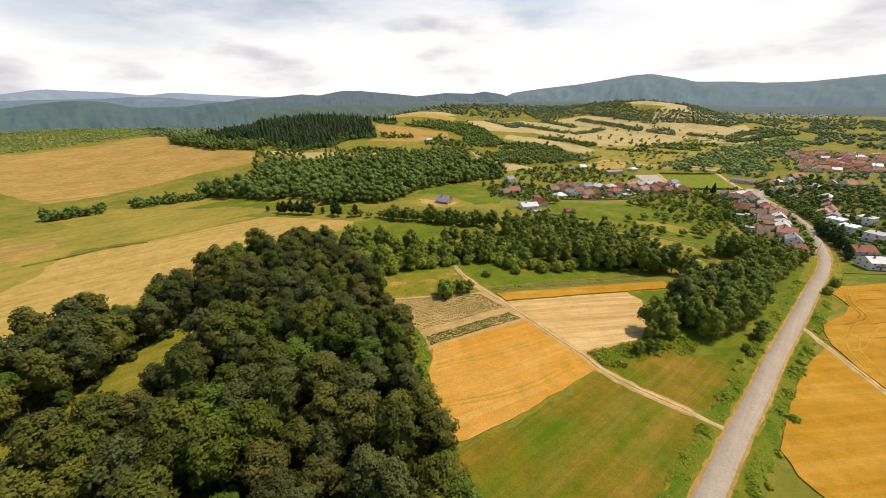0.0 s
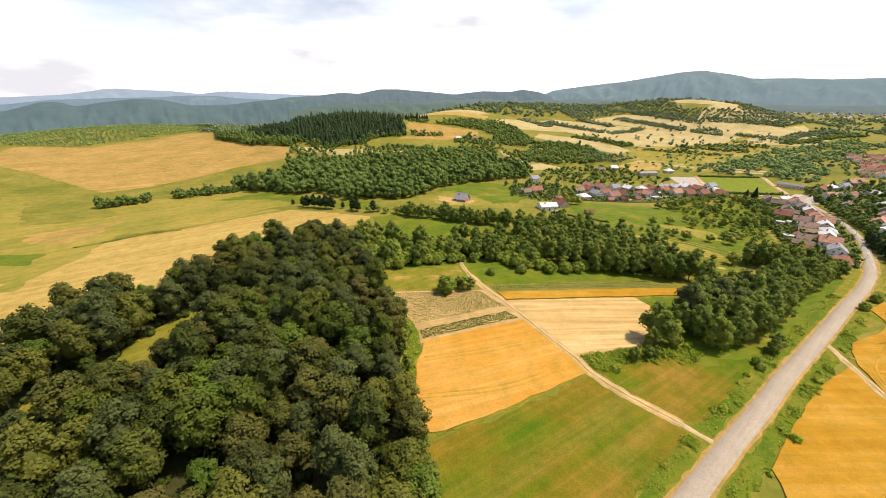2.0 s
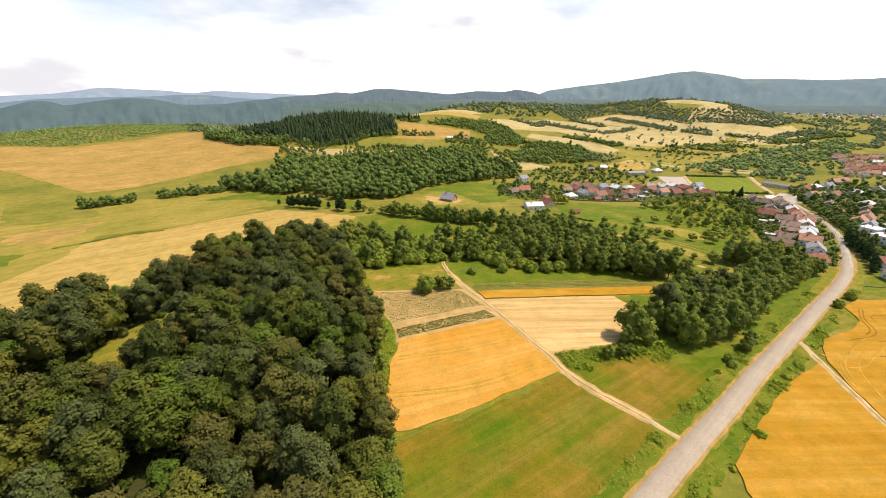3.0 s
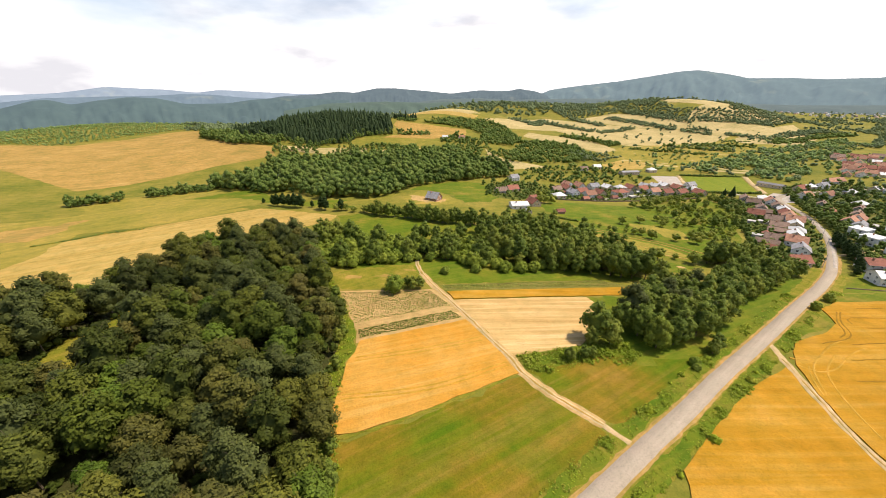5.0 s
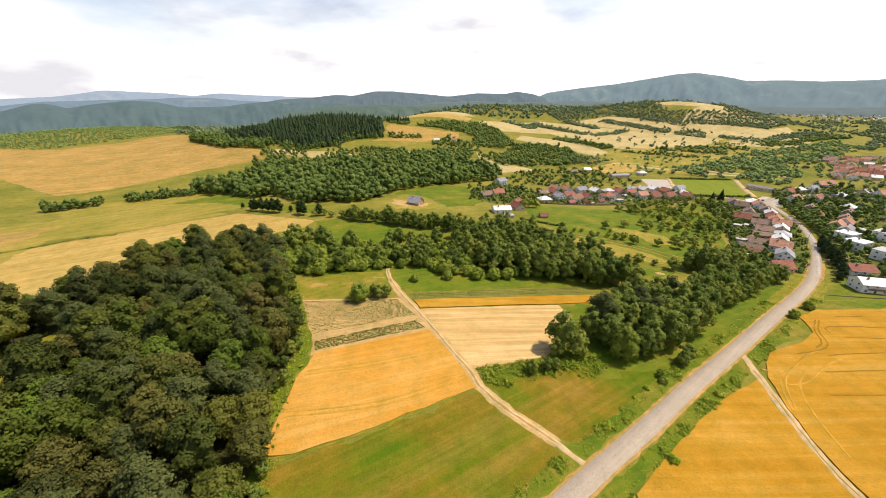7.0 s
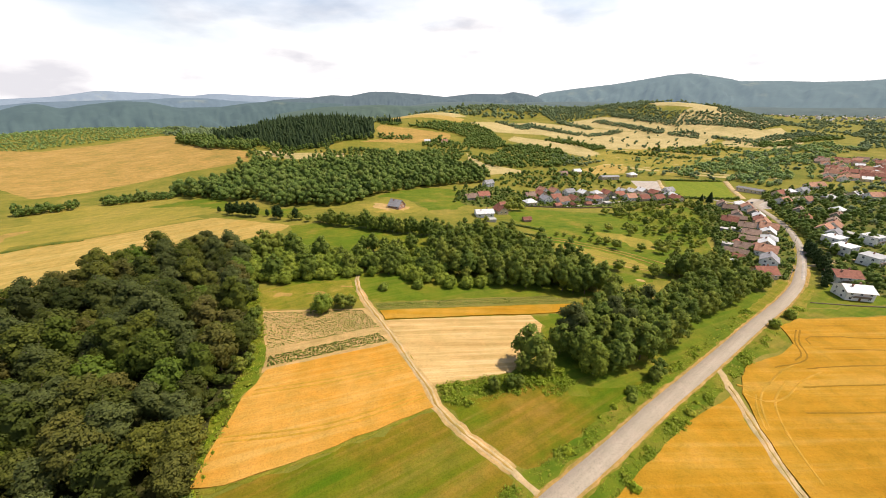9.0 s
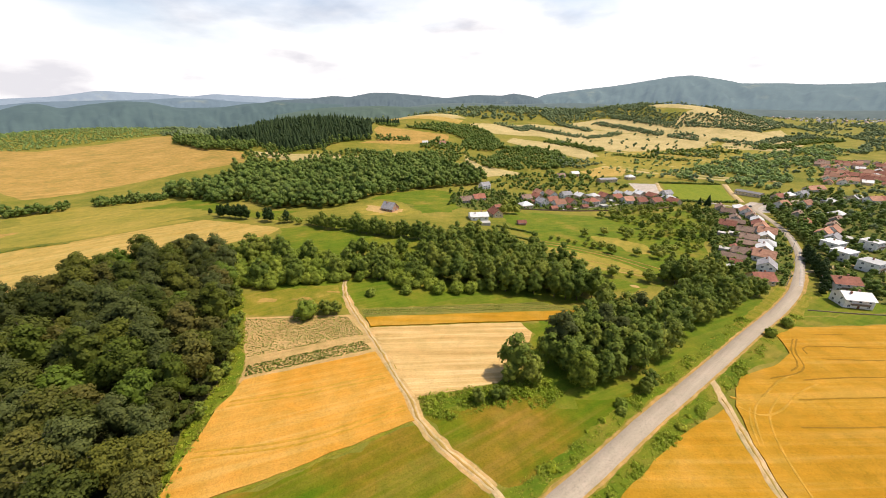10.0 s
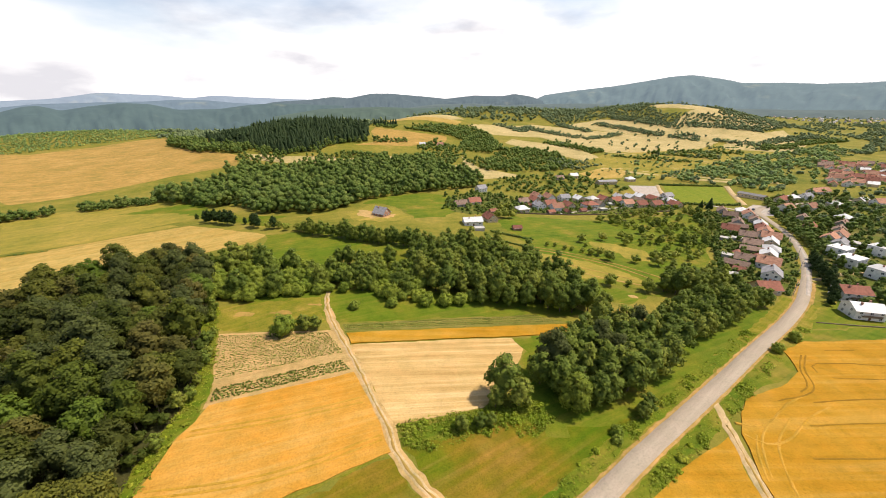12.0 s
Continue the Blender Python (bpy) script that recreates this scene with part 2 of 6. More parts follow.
M["asphalt"] = land_mat("bleached_asphalt", [(0.325, 0.262, 0.198), (0.355, 0.288, 0.22), (0.38, 0.308, 0.236)], [(0.30, 0.24, 0.18), (0.39, 0.318, 0.245)], 38, 9, 0.8, 0.4, 0.8, 0.05, spots=0.2)
M["paving"] = land_mat("concrete_paving", [(0.36, 0.30, 0.25), (0.44, 0.38, 0.33)], [(0.34, 0.29, 0.25), (0.45, 0.39, 0.34)], 10, 10, 1.0, 0.3)
M["leaf"] = leaf_mat("forest_leaves", [(0.044, 0.056, 0.014), (0.080, 0.088, 0.017), (0.060, 0.078, 0.016), (0.150, 0.146, 0.026), (0.084, 0.112, 0.015), (0.122, 0.112, 0.028), (0.056, 0.066, 0.020), (0.112, 0.124, 0.022)])
M["leaf_fresh"] = leaf_mat("fresh_green_leaves", [(0.092, 0.140, 0.018), (0.130, 0.180, 0.024), (0.108, 0.152, 0.022)])
M["leaf_linden"] = leaf_mat("linden_leaves", [(0.160, 0.205, 0.026), (0.185, 0.220, 0.030)])
M["leaf_copper"] = leaf_mat("brownish_leaves", [(0.110, 0.088, 0.026), (0.125, 0.098, 0.030)])
M["leaf_grey"] = leaf_mat("grey_green_leaves", [(0.088, 0.103, 0.031), (0.113, 0.127, 0.039), (0.073, 0.087, 0.026)])
M["leaf_light"] = leaf_mat("willow_leaves", [(0.214, 0.265, 0.034), (0.306, 0.345, 0.049), (0.178, 0.231, 0.030), (0.255, 0.300, 0.046)])
M["leaf_dark"] = leaf_mat("dark_alder_leaves", [(0.111, 0.154, 0.027), (0.175, 0.217, 0.036), (0.133, 0.177, 0.030), (0.254, 0.274, 0.046), (0.152, 0.195, 0.032)])
M["leaf_orchard"] = leaf_mat("orchard_leaves", [(0.190, 0.226, 0.036), (0.253, 0.281, 0.046), (0.322, 0.325, 0.060)])
M["leaf_bramble"] = leaf_mat("bramble_leaves", [(0.248, 0.310, 0.021), (0.310, 0.351, 0.028), (0.372, 0.372, 0.047)])
M["leaf_olive"] = leaf_mat("olive_leaves", [(0.136, 0.127, 0.028), (0.137, 0.119, 0.032), (0.114, 0.117, 0.023)])
M["needles"] = leaf_mat("spruce_needles", [(0.032, 0.056, 0.016), (0.042, 0.068, 0.018)])
M["woods"] = stuff_leaf_mat("woods_leaves", [(0.100, 0.153, 0.035), (0.146, 0.200, 0.043), (0.226, 0.263, 0.066)], 12.0)
# same green leaves, lightened and blued so distance haze is painted into their colour
M["woods_hazed"] = stuff_leaf_mat("far_woods_leaves_hazed", [(0.143, 0.193, 0.098), (0.191, 0.239, 0.116), (0.253, 0.293, 0.133)], 25)
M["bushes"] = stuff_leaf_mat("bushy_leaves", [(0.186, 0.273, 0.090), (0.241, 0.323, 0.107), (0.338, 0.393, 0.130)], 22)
M["spruces"] = stuff_leaf_mat("spruce_wood_needles", [(0.038, 0.062, 0.026), (0.052, 0.080, 0.032), (0.070, 0.098, 0.036)])
M["weeds"] = stuff_leaf_mat("weed_leaves", [(0.20, 0.265, 0.02), (0.26, 0.305, 0.028), (0.38, 0.35, 0.06)], 3)
M["potato"] = stuff_leaf_mat("potato_leaves", [(0.200, 0.248, 0.050), (0.252, 0.292, 0.060), (0.357, 0.363, 0.110)], 3)
M["bramble_mass"] = stuff_leaf_mat("bramble_thicket_leaves", [(0.213, 0.287, 0.024), (0.275, 0.342, 0.031), (0.375, 0.403, 0.055)], 4)
M["forest_floor"] = land_mat("leaf_litter", [(0.040, 0.046, 0.012), (0.060, 0.058, 0.018), (0.085, 0.070, 0.026)], [(0.04, 0.05, 0.012), (0.075, 0.065, 0.022)], 15, 8, 1.5, 0.4, bump=0.4)
M["undergrowth"] = stuff_leaf_mat("undergrowth_leaves", [(0.055, 0.078, 0.014), (0.080, 0.105, 0.018), (0.12, 0.135, 0.026)], 5)
M["bark"] = plain_mat("tree_bark", (0.13, 0.10, 0.07), 0.9, 0.4, 3, 0, 0.4)


# ---- land ----
# Hills and hollows of the land: centre x, y, reach, height.
HILLS = [
    (-120, 860, 200, 19.9),
    (-250, 690, 170, 32.2),
    (-720, 780, 260, 26.3),
    (-500, 600, 180, 1.3),
    (-100, 560, 130, -2.3),
    (20, 700, 130, -1.5),
    (676, 1180, 260, 68.7),
    (520, 900, 170, -13.9),
    (300, 450, 180, -10.5),
    (-320, 330, 150, -7.1),
    (-20, 150, 90, 1.2),
    (-40, 270, 120, 4.4),
    (120, 400, 130, -6.3),
    (230, 200, 150, -7.3),
    (-150, 80, 150, 3.4),
    (100, 1300, 350, 34.7),
    (450, 680, 140, -3.3),
    (-600, 250, 220, 2.2),
    (700, 450, 250, -7.9),
    (80, 60, 120, -3.7),
    (1000, 900, 350, -12.5),
    (-300, 1300, 350, -8.3),
    (0, 960, 140, 28),
    (330, 1500, 280, 24),
    (60, 1450, 260, 15),
    (880, 1180, 200, 14),
    (-2000, 1900, 900, -140),
    (-1900, 3400, 1200, -170),
]
HILL_ARRAY = np.array(HILLS, float)


def heights(x, y):
    """Height of the land at arrays x, y."""
    x, y = np.asarray(x, float), np.asarray(y, float)
    d2 = (x[..., None] - HILL_ARRAY[:, 0]) ** 2 + (y[..., None] - HILL_ARRAY[:, 1]) ** 2
    return (np.exp(-d2 / HILL_ARRAY[:, 2] ** 2) * HILL_ARRAY[:, 3]).sum(-1) + 3.3


def height(x, y):
    return float(heights(np.array([x]), np.array([y]))[0])


def mesh_from(name, verts, faces, material, smooth=False):
    me = bpy.data.meshes.new(name)
    verts = np.asarray(verts, np.float32).reshape(-1, 3)
    faces = np.asarray(faces, np.int32)
    k = faces.shape[1]
    me.vertices.add(len(verts))
    me.vertices.foreach_set("co", verts.ravel())
    me.loops.add(faces.size)
    me.loops.foreach_set("vertex_index", faces.ravel())
    me.polygons.add(len(faces))
    me.polygons.foreach_set("loop_start", np.arange(0, faces.size, k, dtype=np.int32))
    me.polygons.foreach_set("loop_total", np.full(len(faces), k, np.int32))
    me.update(calc_edges=True)
    me.validate()
    if smooth:
        me.polygons.foreach_set("use_smooth", np.ones(len(me.polygons), bool))
    me.materials.append(material)
    return me


def build_ground():
    radii = [0.0]
    step = 7.0
    while radii[-1] < 4900:
        if radii[-1] > 260:
            step *= 1.032
        radii.append(radii[-1] + step)
    radii, seg = np.array(radii[1:]), 440
    ang = np.arange(seg) * 2 * math.pi / seg
    x, y = radii[:, None] * np.cos(ang), radii[:, None] * np.sin(ang)
    verts = np.stack([x, y, heights(x, y)], -1).reshape(-1, 3)
    verts = np.vstack([verts, [[0, 0, height(0, 0)]]])
    i = np.arange(len(radii) - 1)[:, None] * seg
    j = np.arange(seg)[None, :]
    k = (j + 1) % seg
    quads = np.stack([i + j, i + seg + j, i + seg + k, i + k], -1).reshape(-1, 4)
    hub = len(verts) - 1
    fan = np.stack([np.full(seg // 2, hub), np.arange(0, seg, 2), np.arange(1, seg, 2), np.arange(2, seg + 2, 2) % seg], -1)
    ob = new("ground", mesh_from("ground", verts, np.vstack([quads, fan]), M["meadow"], True))
    return tagged(ob, "rolling green and yellowing meadow land", "ground", "", "structure")


build_ground()


def rounded(points, closed, spacing):
    """Points along a smooth curve through the given corners."""
    p = [Vector((a, b, 0)) for a, b in points]
    out, n = [], len(p)
    for i in range(n if closed else n - 1):
        p0, p1, p2, p3 = (p[(i - 1) % n] if closed or i else p[0]), p[i], p[(i + 1) % n], (p[(i + 2) % n] if closed or i < n - 2 else p[n - 1])
        k = max(1, int((p2 - p1).length / spacing))
        for s in range(k):
            t = s / k
            out.append(0.5 * ((2 * p1) + (p2 - p0) * t + (2 * p0 - 5 * p1 + 4 * p2 - p3) * t * t + (3 * p1 - p0 - 3 * p2 + p3) * t ** 3))
    if not closed:
        out.append(p[-1])
    return [(q.x, q.y) for q in out]


def frayed(points, spacing, rough):
    """The outline of a field: straight sides with a slightly uneven edge."""
    out = []
    for (ax, ay), (bx, by) in zip(points, points[1:] + points[:1]):
        k = max(1, int(math.hypot(bx - ax, by - ay) / spacing))
        for s in range(k):
            x, y = ax + (bx - ax) * s / k, ay + (by - ay) * s / k
            v = noise.noise_vector(Vector((x * 0.13, y * 0.13, 3.1)))
            w = noise.noise_vector(Vector((x * 0.6, y * 0.6, 7.7)))
            out.append((x + (v.x * 1.6 + w.x) * rough, y + (v.y * 1.6 + w.y) * rough))
    return out


def field(name, points, material, label, lift=0.12, step=5.0, rough=0.5, category="field", kind="structure", smooth_edge=False):
    """A crop or surface laid on the land: its outline cut into a grid that follows the land, with a skirt down to the ground."""
    bm = bmesh.new()
    outline = rounded(points, True, step * 0.5) if smooth_edge else frayed(points, step * 0.6, rough)
    f = bm.faces.new([bm.verts.new((x, y, 0)) for x, y in outline])
    xs, ys = [p[0] for p in outline], [p[1] for p in outline]
    for lo, hi, axis in ((min(xs), max(xs), 0), (min(ys), max(ys), 1)):
        c = lo + step
        while c < hi - step * 0.3:
            co, no = [0, 0, 0], [0, 0, 0]
            co[axis], no[axis] = c, 1
            bmesh.ops.bisect_plane(bm, geom=bm.verts[:] + bm.edges[:] + bm.faces[:], plane_co=co, plane_no=no, dist=1e-4)
            c += step
    rim = [e for e in bm.edges if len(e.link_faces) == 1]
    for v in bm.verts:
        v.co.z = height(v.co.x, v.co.y) + lift
    if bm.faces and sum(g.normal.z for g in bm.faces) < 0:
        bmesh.ops.reverse_faces(bm, faces=bm.faces[:])
    bm.normal_update()
    if lift > 0.3 and step < 7:          # standing crop: a wall of stalks at the edge
        skirt = bmesh.ops.extrude_edge_only(bm, edges=rim)
        for v in skirt["geom"]:
            if isinstance(v, bmesh.types.BMVert):
                v.co.z -= lift + 0.3
    else:                   # grass and stubble run out into the ground
        for v in {v for e in rim for v in e.verts}:
            v.co.z -= lift * 0.7
    me = bpy.data.meshes.new(name)
    bm.to_mesh(me)
    bm.free()
    me.materials.append(material)
    return tagged(new(name, me), label, category, "", kind)


def ribbon(name, points, width, lift, material, label, spacing=3.0, wobble=0.0, category="road", offset=0.0, camber=0.0, kind="structure"):
    """A strip of even width along a smooth line, with thickness."""
    line = rounded(points, False, spacing)
    verts, faces = [], []
    for i, (x, y) in enumerate(line):
        a, b = line[max(0, i - 1)], line[min(len(line) - 1, i + 1)]
        d = Vector((b[0] - a[0], b[1] - a[1], 0)).normalized()
        side = Vector((-d.y, d.x, 0))
        w = width * 0.5
        wl_ = w + wobble * noise.noise(Vector((x * 0.35 / max(1.0, wobble), y * 0.35 / max(1.0, wobble), 1.0)))
        wr_ = w + wobble * noise.noise(Vector((x * 0.35 / max(1.0, wobble), y * 0.35 / max(1.0, wobble), 9.0)))
        row = []
        out, down = (0.15, -0.35) if wobble < 0.45 else (min(0.9, width * 0.22), -lift * 0.75)
        for k, (s, drop) in enumerate(((wl_ + out, down), (wl_, 0), (0, camber), (-wr_, 0), (-wr_ - out, down))):
            q = Vector((x, y, 0)) + side * (s + offset)
            verts.append((q.x, q.y, height(q.x, q.y) + lift + drop))
        if i:
            o = len(verts) - 10
            for k in range(4):
                faces.append((o + k, o + k + 1, o + k + 6, o + k + 5))
    ob = new(name, mesh_from(name, verts, faces, material, False))
    return tagged(ob, label, category, "", kind)


ROAD = [(-30, 8), (0, 29), (27, 49), (39, 58), (57, 71), (77, 86), (99, 101.5), (118, 115), (143, 133), (170, 152), (195, 172), (219, 196), (243, 223), (262, 250), (272, 267), (281, 285), (298, 328)]
PATH_LINE = [(37, 58), (31, 64.5), (25, 70), (18, 76), (12.5, 83), (9.8, 89), (4.5, 97.5), (-2.5, 109.5), (-10.5, 122), (-17.5, 132.5), (-23.5, 143.5), (-26.5, 152.5), (-27.5, 160)]
RIGHT_PATH = [(108.6, 107.4), (105.5, 96), (103.5, 88), (101, 78), (98.5, 69), (97, 60), (97, 50), (98, 30), (99, -10), (101, -70)]

# fields beside the road
field("wheat_field", [(-41, 93.4), (-4.4, 108.9), (3.4, 96.8), (8.6, 88), (11.4, 82.4), (-6, 72.5), (-23, 63), (-34, 58), (-41, 56.5), (-42, 70), (-42.5, 82)], M["wheat"], "ripe orange wheat field beside the dirt track", 0.34, 4, 0.35)
field("meadow", [(11, 81.5), (34.5, 60), (28, 53), (8, 37), (-24, 14.5), (-34, 18), (-34, 42), (-38, 55.5), (-22, 62), (-5, 71.5)], M["worn_meadow"], "lush green meadow with brown dry patches", 0.10, 5, 1.4)
field("meadow", [(14.5, 84), (19, 78), (26, 71.5), (33, 65.5), (40, 62.5), (60, 77), (92, 100), (70, 97), (58, 95), (40, 95), (30, 90)], M["worn_meadow"], "mown green meadow between dirt track and road", 0.07, 5, 1.4)
field("potato_plot", [(-57, 125), (-16.4, 130), (-7, 116), (-44, 99.4)], M["soil"], "sandy plot with sparse rows of young potato plants", 0.10, 4, 0.25)
field("potato_plot", [(-43.7, 100), (-7.4, 116.6), (-3.6, 108.6), (-42.2, 92.2)], M["soil"], "sandy plot with dense rows of dark potato plants", 0.12, 4, 0.25)
field("straw_field", [(-8.6, 122.6), (49, 132.3), (53, 126), (47, 112), (41, 104), (36, 98), (22, 94), (10.8, 90.3), (5.6, 98.6), (-1.3, 110.2)], M["straw"], "harvested field of pale cut straw rows", 0.12, 4, 0.35)
field("wheat_strip", [(-12, 128.6), (75, 143.6), (74, 137), (-8.7, 123)], M["wheat_right"], "narrow strip of ripe orange wheat", 0.38, 5, 0.25)
field("crop_strip", [(-15.4, 134), (62, 149), (74.5, 144.5), (-12.6, 129.4)], M["crop"], "narrow strip of low green vegetable rows", 0.16, 4, 0.25)
field("meadow", [(-18.5, 141), (64, 155), (65, 150), (-16.5, 135)], M["lush"], "narrow strip of bright green grass", 0.10, 5, 1.4)
field("meadow", [(-68, 143), (-29, 154), (-24.5, 140), (-20, 133.5), (-40, 129), (-57, 126)], M["verge"], "yellowish mown grass with bare patches", 0.12, 4, 1.4)
field("wheat_field", [(102.6, 92), (101.6, 86), (97.4, 70), (95.4, 58), (96.4, 30), (97.4, -10), (99, -70), (-110, -64), (-20, -10), (28, 20), (45, 38), (43.2, 46), (45.5, 52.5), (52, 58), (67, 69.5), (86, 83)], M["wheat_right"], "golden wheat field between road and track", 0.34, 5, 0.4)
field("wheat_field", [(107.5, 93), (113, 101), (122, 108), (138, 114), (147, 120), (152, 132), (166, 138.5), (201, 141), (300, 146), (330, 40), (330, -70), (102.6, -70), (100.6, -10), (99.6, 25), (98.5, 50), (98.6, 60), (100.1, 70), (102.9, 80)], M["wheat_right"], "large golden wheat field with curved tractor tracks", 0.34, 6, 0.4)
field("lawn", [(163, 141), (166, 139.5), (202, 142), (300, 147), (300, 156), (205, 150), (176, 146)], M["lush"], "bright green grass strip below the gardens", 0.12, 5, 1.4)

field("meadow", [(88, 98), (104, 108.5), (122, 122), (150, 142), (182, 167), (172, 167), (150, 157), (125, 141), (104, 124), (92, 108), (78, 98)], M["lush"], "fresh green grass between trees and road", 0.11, 5, 0.8)
field("meadow", [(108, 97), (124, 113), (148, 130.5), (168, 147), (164, 140), (152, 133), (147, 121.5), (138, 115.5), (122, 109.5), (113, 102)], M["lush"], "fresh green grass between road and wheat", 0.11, 4, 0.6)
field("meadow", [(14, 85), (18, 91), (36, 97.5), (48, 107), (58, 116), (70, 130), (86, 143), (104, 143), (110, 132), (100, 116), (88, 103), (70, 92), (56, 88), (40, 92), (28, 87)], M["lush"], "shady green grass round the clump of trees", 0.085, 5, 1.2)
field("meadow", [(-70, 150), (-62, 158), (-30, 160), (0, 160), (60, 164), (90, 152), (80, 150), (64, 149), (-18, 135), (-26, 140)], M["lush"], "green grass in front of the willow thicket", 0.075, 5, 1.4)
field("grass_bank", [(49, 131), (54, 125), (47, 112), (56, 112), (70, 128), (74, 137)], M["lush"], "rough green bank beside the straw field", 0.14, 4, 1.2, "grass")
field("meadow", [(-33, 30), (-35, 44), (-40.5, 57), (-42.8, 70), (-43, 84), (-42.5, 94), (-45, 101), (-58, 125.5), (-66, 141), (-72, 141), (-64, 126), (-52, 104), (-48, 90), (-46, 70), (-42, 54), (-38, 30)], M["lush"], "lush green grass along the forest edge", 0.15, 4, 1.2)
field("lawn", [(163, 144), (174, 152), (186, 160), (200, 173), (210, 171), (226, 160), (240, 154), (205, 151), (176, 147)], M["lush"], "mown green lawn below the white house", 0.105, 4, 0.8)
# slopes to the other side
field("meadow", [(-300, 160), (-264, 172), (-252, 172), (-246, 158), (-243, 149), (-300, 138)], M["lush"], "bright green corner of the sloping meadow", 0.26, 7, 2.4)
field("hay_field", [(-307, 200), (-287, 221), (-269, 235), (-254, 204), (-254, 183), (-280, 178)], M["hay"], "tan strip of dry grass across the slope", 0.24, 8, 2.4)
field("meadow", [(-482, 352), (-363, 318), (-284, 247), (-299, 233), (-327, 217)], M["meadow"], "green grass below the dry hay field", 0.23, 9, 2.6)
field("stubble_field", [(-181, 85), (-235, 118), (-248, 150), (-246, 176), (-225, 196), (-206, 211), (-180, 232), (-152, 250), (-120, 238), (-87, 226), (-90, 212), (-120, 190), (-140, 165), (-150, 140), (-162, 120), (-172, 98)], M["stubble"], "pale cut stubble field on the slope", 0.15, 7, 0.8)
field("meadow", [(-420, 311), (-330, 283), (-286, 311), (-252, 326), (-215, 327), (-172, 297), (-160, 268), (-190, 245), (-216, 226), (-262, 182), (-420, 200)], M["olive"], "mown meadow in green and yellow bands", 0.12, 9, 2.2)
field("hay_field", [(-690, 533), (-580, 536), (-545, 600), (-529, 706), (-500, 720), (-427, 601), (-340, 552), (-270, 525), (-246, 480), (-299, 433), (-344, 349), (-366, 322), (-500, 381), (-640, 440)], M["hay"], "large dry brown hay field on the hillside", 0.2, 14, 1.5)
field("meadow", [(-82, 224), (-60, 218), (-1, 208), (-1, 195), (-33, 186), (-73, 209)], M["lush"], "smooth bright green meadow behind the willows", 0.12, 6, 1.4)
field("meadow", [(-246, 291), (-198, 329), (-172, 300), (-150, 270), (-105, 244), (-75, 246), (-147, 266), (-192, 286)], M["lush"], "bright green wedge of meadow above the stubble", 0.16, 6, 1.4)
field("meadow", [(-172, 297), (-117, 270), (-92, 268), (-100, 250), (-140, 262), (-160, 270)], M["lush"], "bright green meadow below the wood", 0.14, 6, 1.4)

# far fields among the hedges
field("hay_field", [(-129, 606), (-100, 640), (-120, 712), (-121, 762), (20, 765), (17, 714), (-42, 648)], M["hay"], "dry brown field on a far slope", 0.35, 16, 1.5)
field("hay_field", [(-110, 905), (-59, 923), (25, 900), (60, 930), (30, 985), (-120, 980)], M["far_hay_hazed"], "pale dry field on the hilltop", 0.35, 16, 1.5)
field("hay_field", [(61, 875), (150, 970), (244, 1050), (446, 952), (531, 930), (633, 863), (533, 781), (337, 684), (277, 716), (226, 850), (119, 825)], M["far_hay_hazed"], "wide dry yellow field among hedges", 0.35, 18, 2)
field("hay_field", [(152, 798), (255, 747), (273, 626), (234, 597), (196, 657), (132, 747)], M["far_hay_hazed"], "dry yellow field beside a hedge", 0.55, 14, 2)
field("hay_field", [(610, 1130), (700, 1085), (770, 1130), (760, 1180), (620, 1190)], M["far_hay_hazed"], "pale field on a far hilltop", 0.4, 16, 2)
field("hay_field", [(575, 992), (800, 1180), (1000, 1190), (960, 1060), (800, 960), (648, 886)], M["far_hay_hazed"], "distant dry field", 0.5, 20, 2)
field("hay_field", [(44, 600), (63, 524), (118, 484), (69, 455), (45, 500)], M["far_hay_hazed"], "small dry clearing in the wood", 0.3, 10, 1)
field("stubble_field", [(200, 511), (269, 568), (288, 550), (250, 493), (208, 482)], M["stubble"], "pale cut field behind the houses", 0.25, 10, 1)
field("sports_pitch", [(281, 452), (345, 443), (303, 361), (246, 368)], M["pitch"], "plain green sports pitch beside the village", 0.2, 8, 0.2)
field("yard", [(244, 380), (252, 378), (274, 450), (240, 452), (232, 415)], M["paving"], "paved grey and pink yard beside the pitch", 0.15, 7, 0.2)
field("yard", [(288, 322), (306, 322), (330, 352), (318, 362), (298, 345)], M["paving"], "paved square at the street junction", 0.2, 6, 0.3)

field("hay_field", [(200, 560), (300, 520), (480, 560), (640, 700), (700, 860), (633, 863), (533, 781), (337, 684), (270, 640)], M["olive"], "yellow-green grass slope with low hedges", 0.3, 18, 4.4)
field("hay_field", [(-50, 272), (-36, 303), (-12, 292), (-2, 266), (-18, 256), (-43, 257)], M["olive"], "worn yellow ground round the lone house", 0.14, 6, 3.0)
field("bare_patch", [(-48, 276), (-40, 284), (-30, 281), (-18, 279), (-12, 270), (-18, 263), (-30, 262), (-42, 266)], M["soil"], "dug-up sandy ground round the lone house", 0.19, 2.5, 3.2, "soil")
field("meadow", [(-46, 303), (-38, 331), (-1, 359), (33, 354), (24, 315), (36, 304), (22, 277), (0, 266), (-10, 293), (-32, 306)], M["lush"], "green slope above the lone house", 0.13, 7, 1.8)
field("meadow", [(60, 276), (76, 297), (144, 298), (138, 269), (80, 244)], M["lush"], "bright green garden meadow below the houses", 0.14, 7, 1.4)
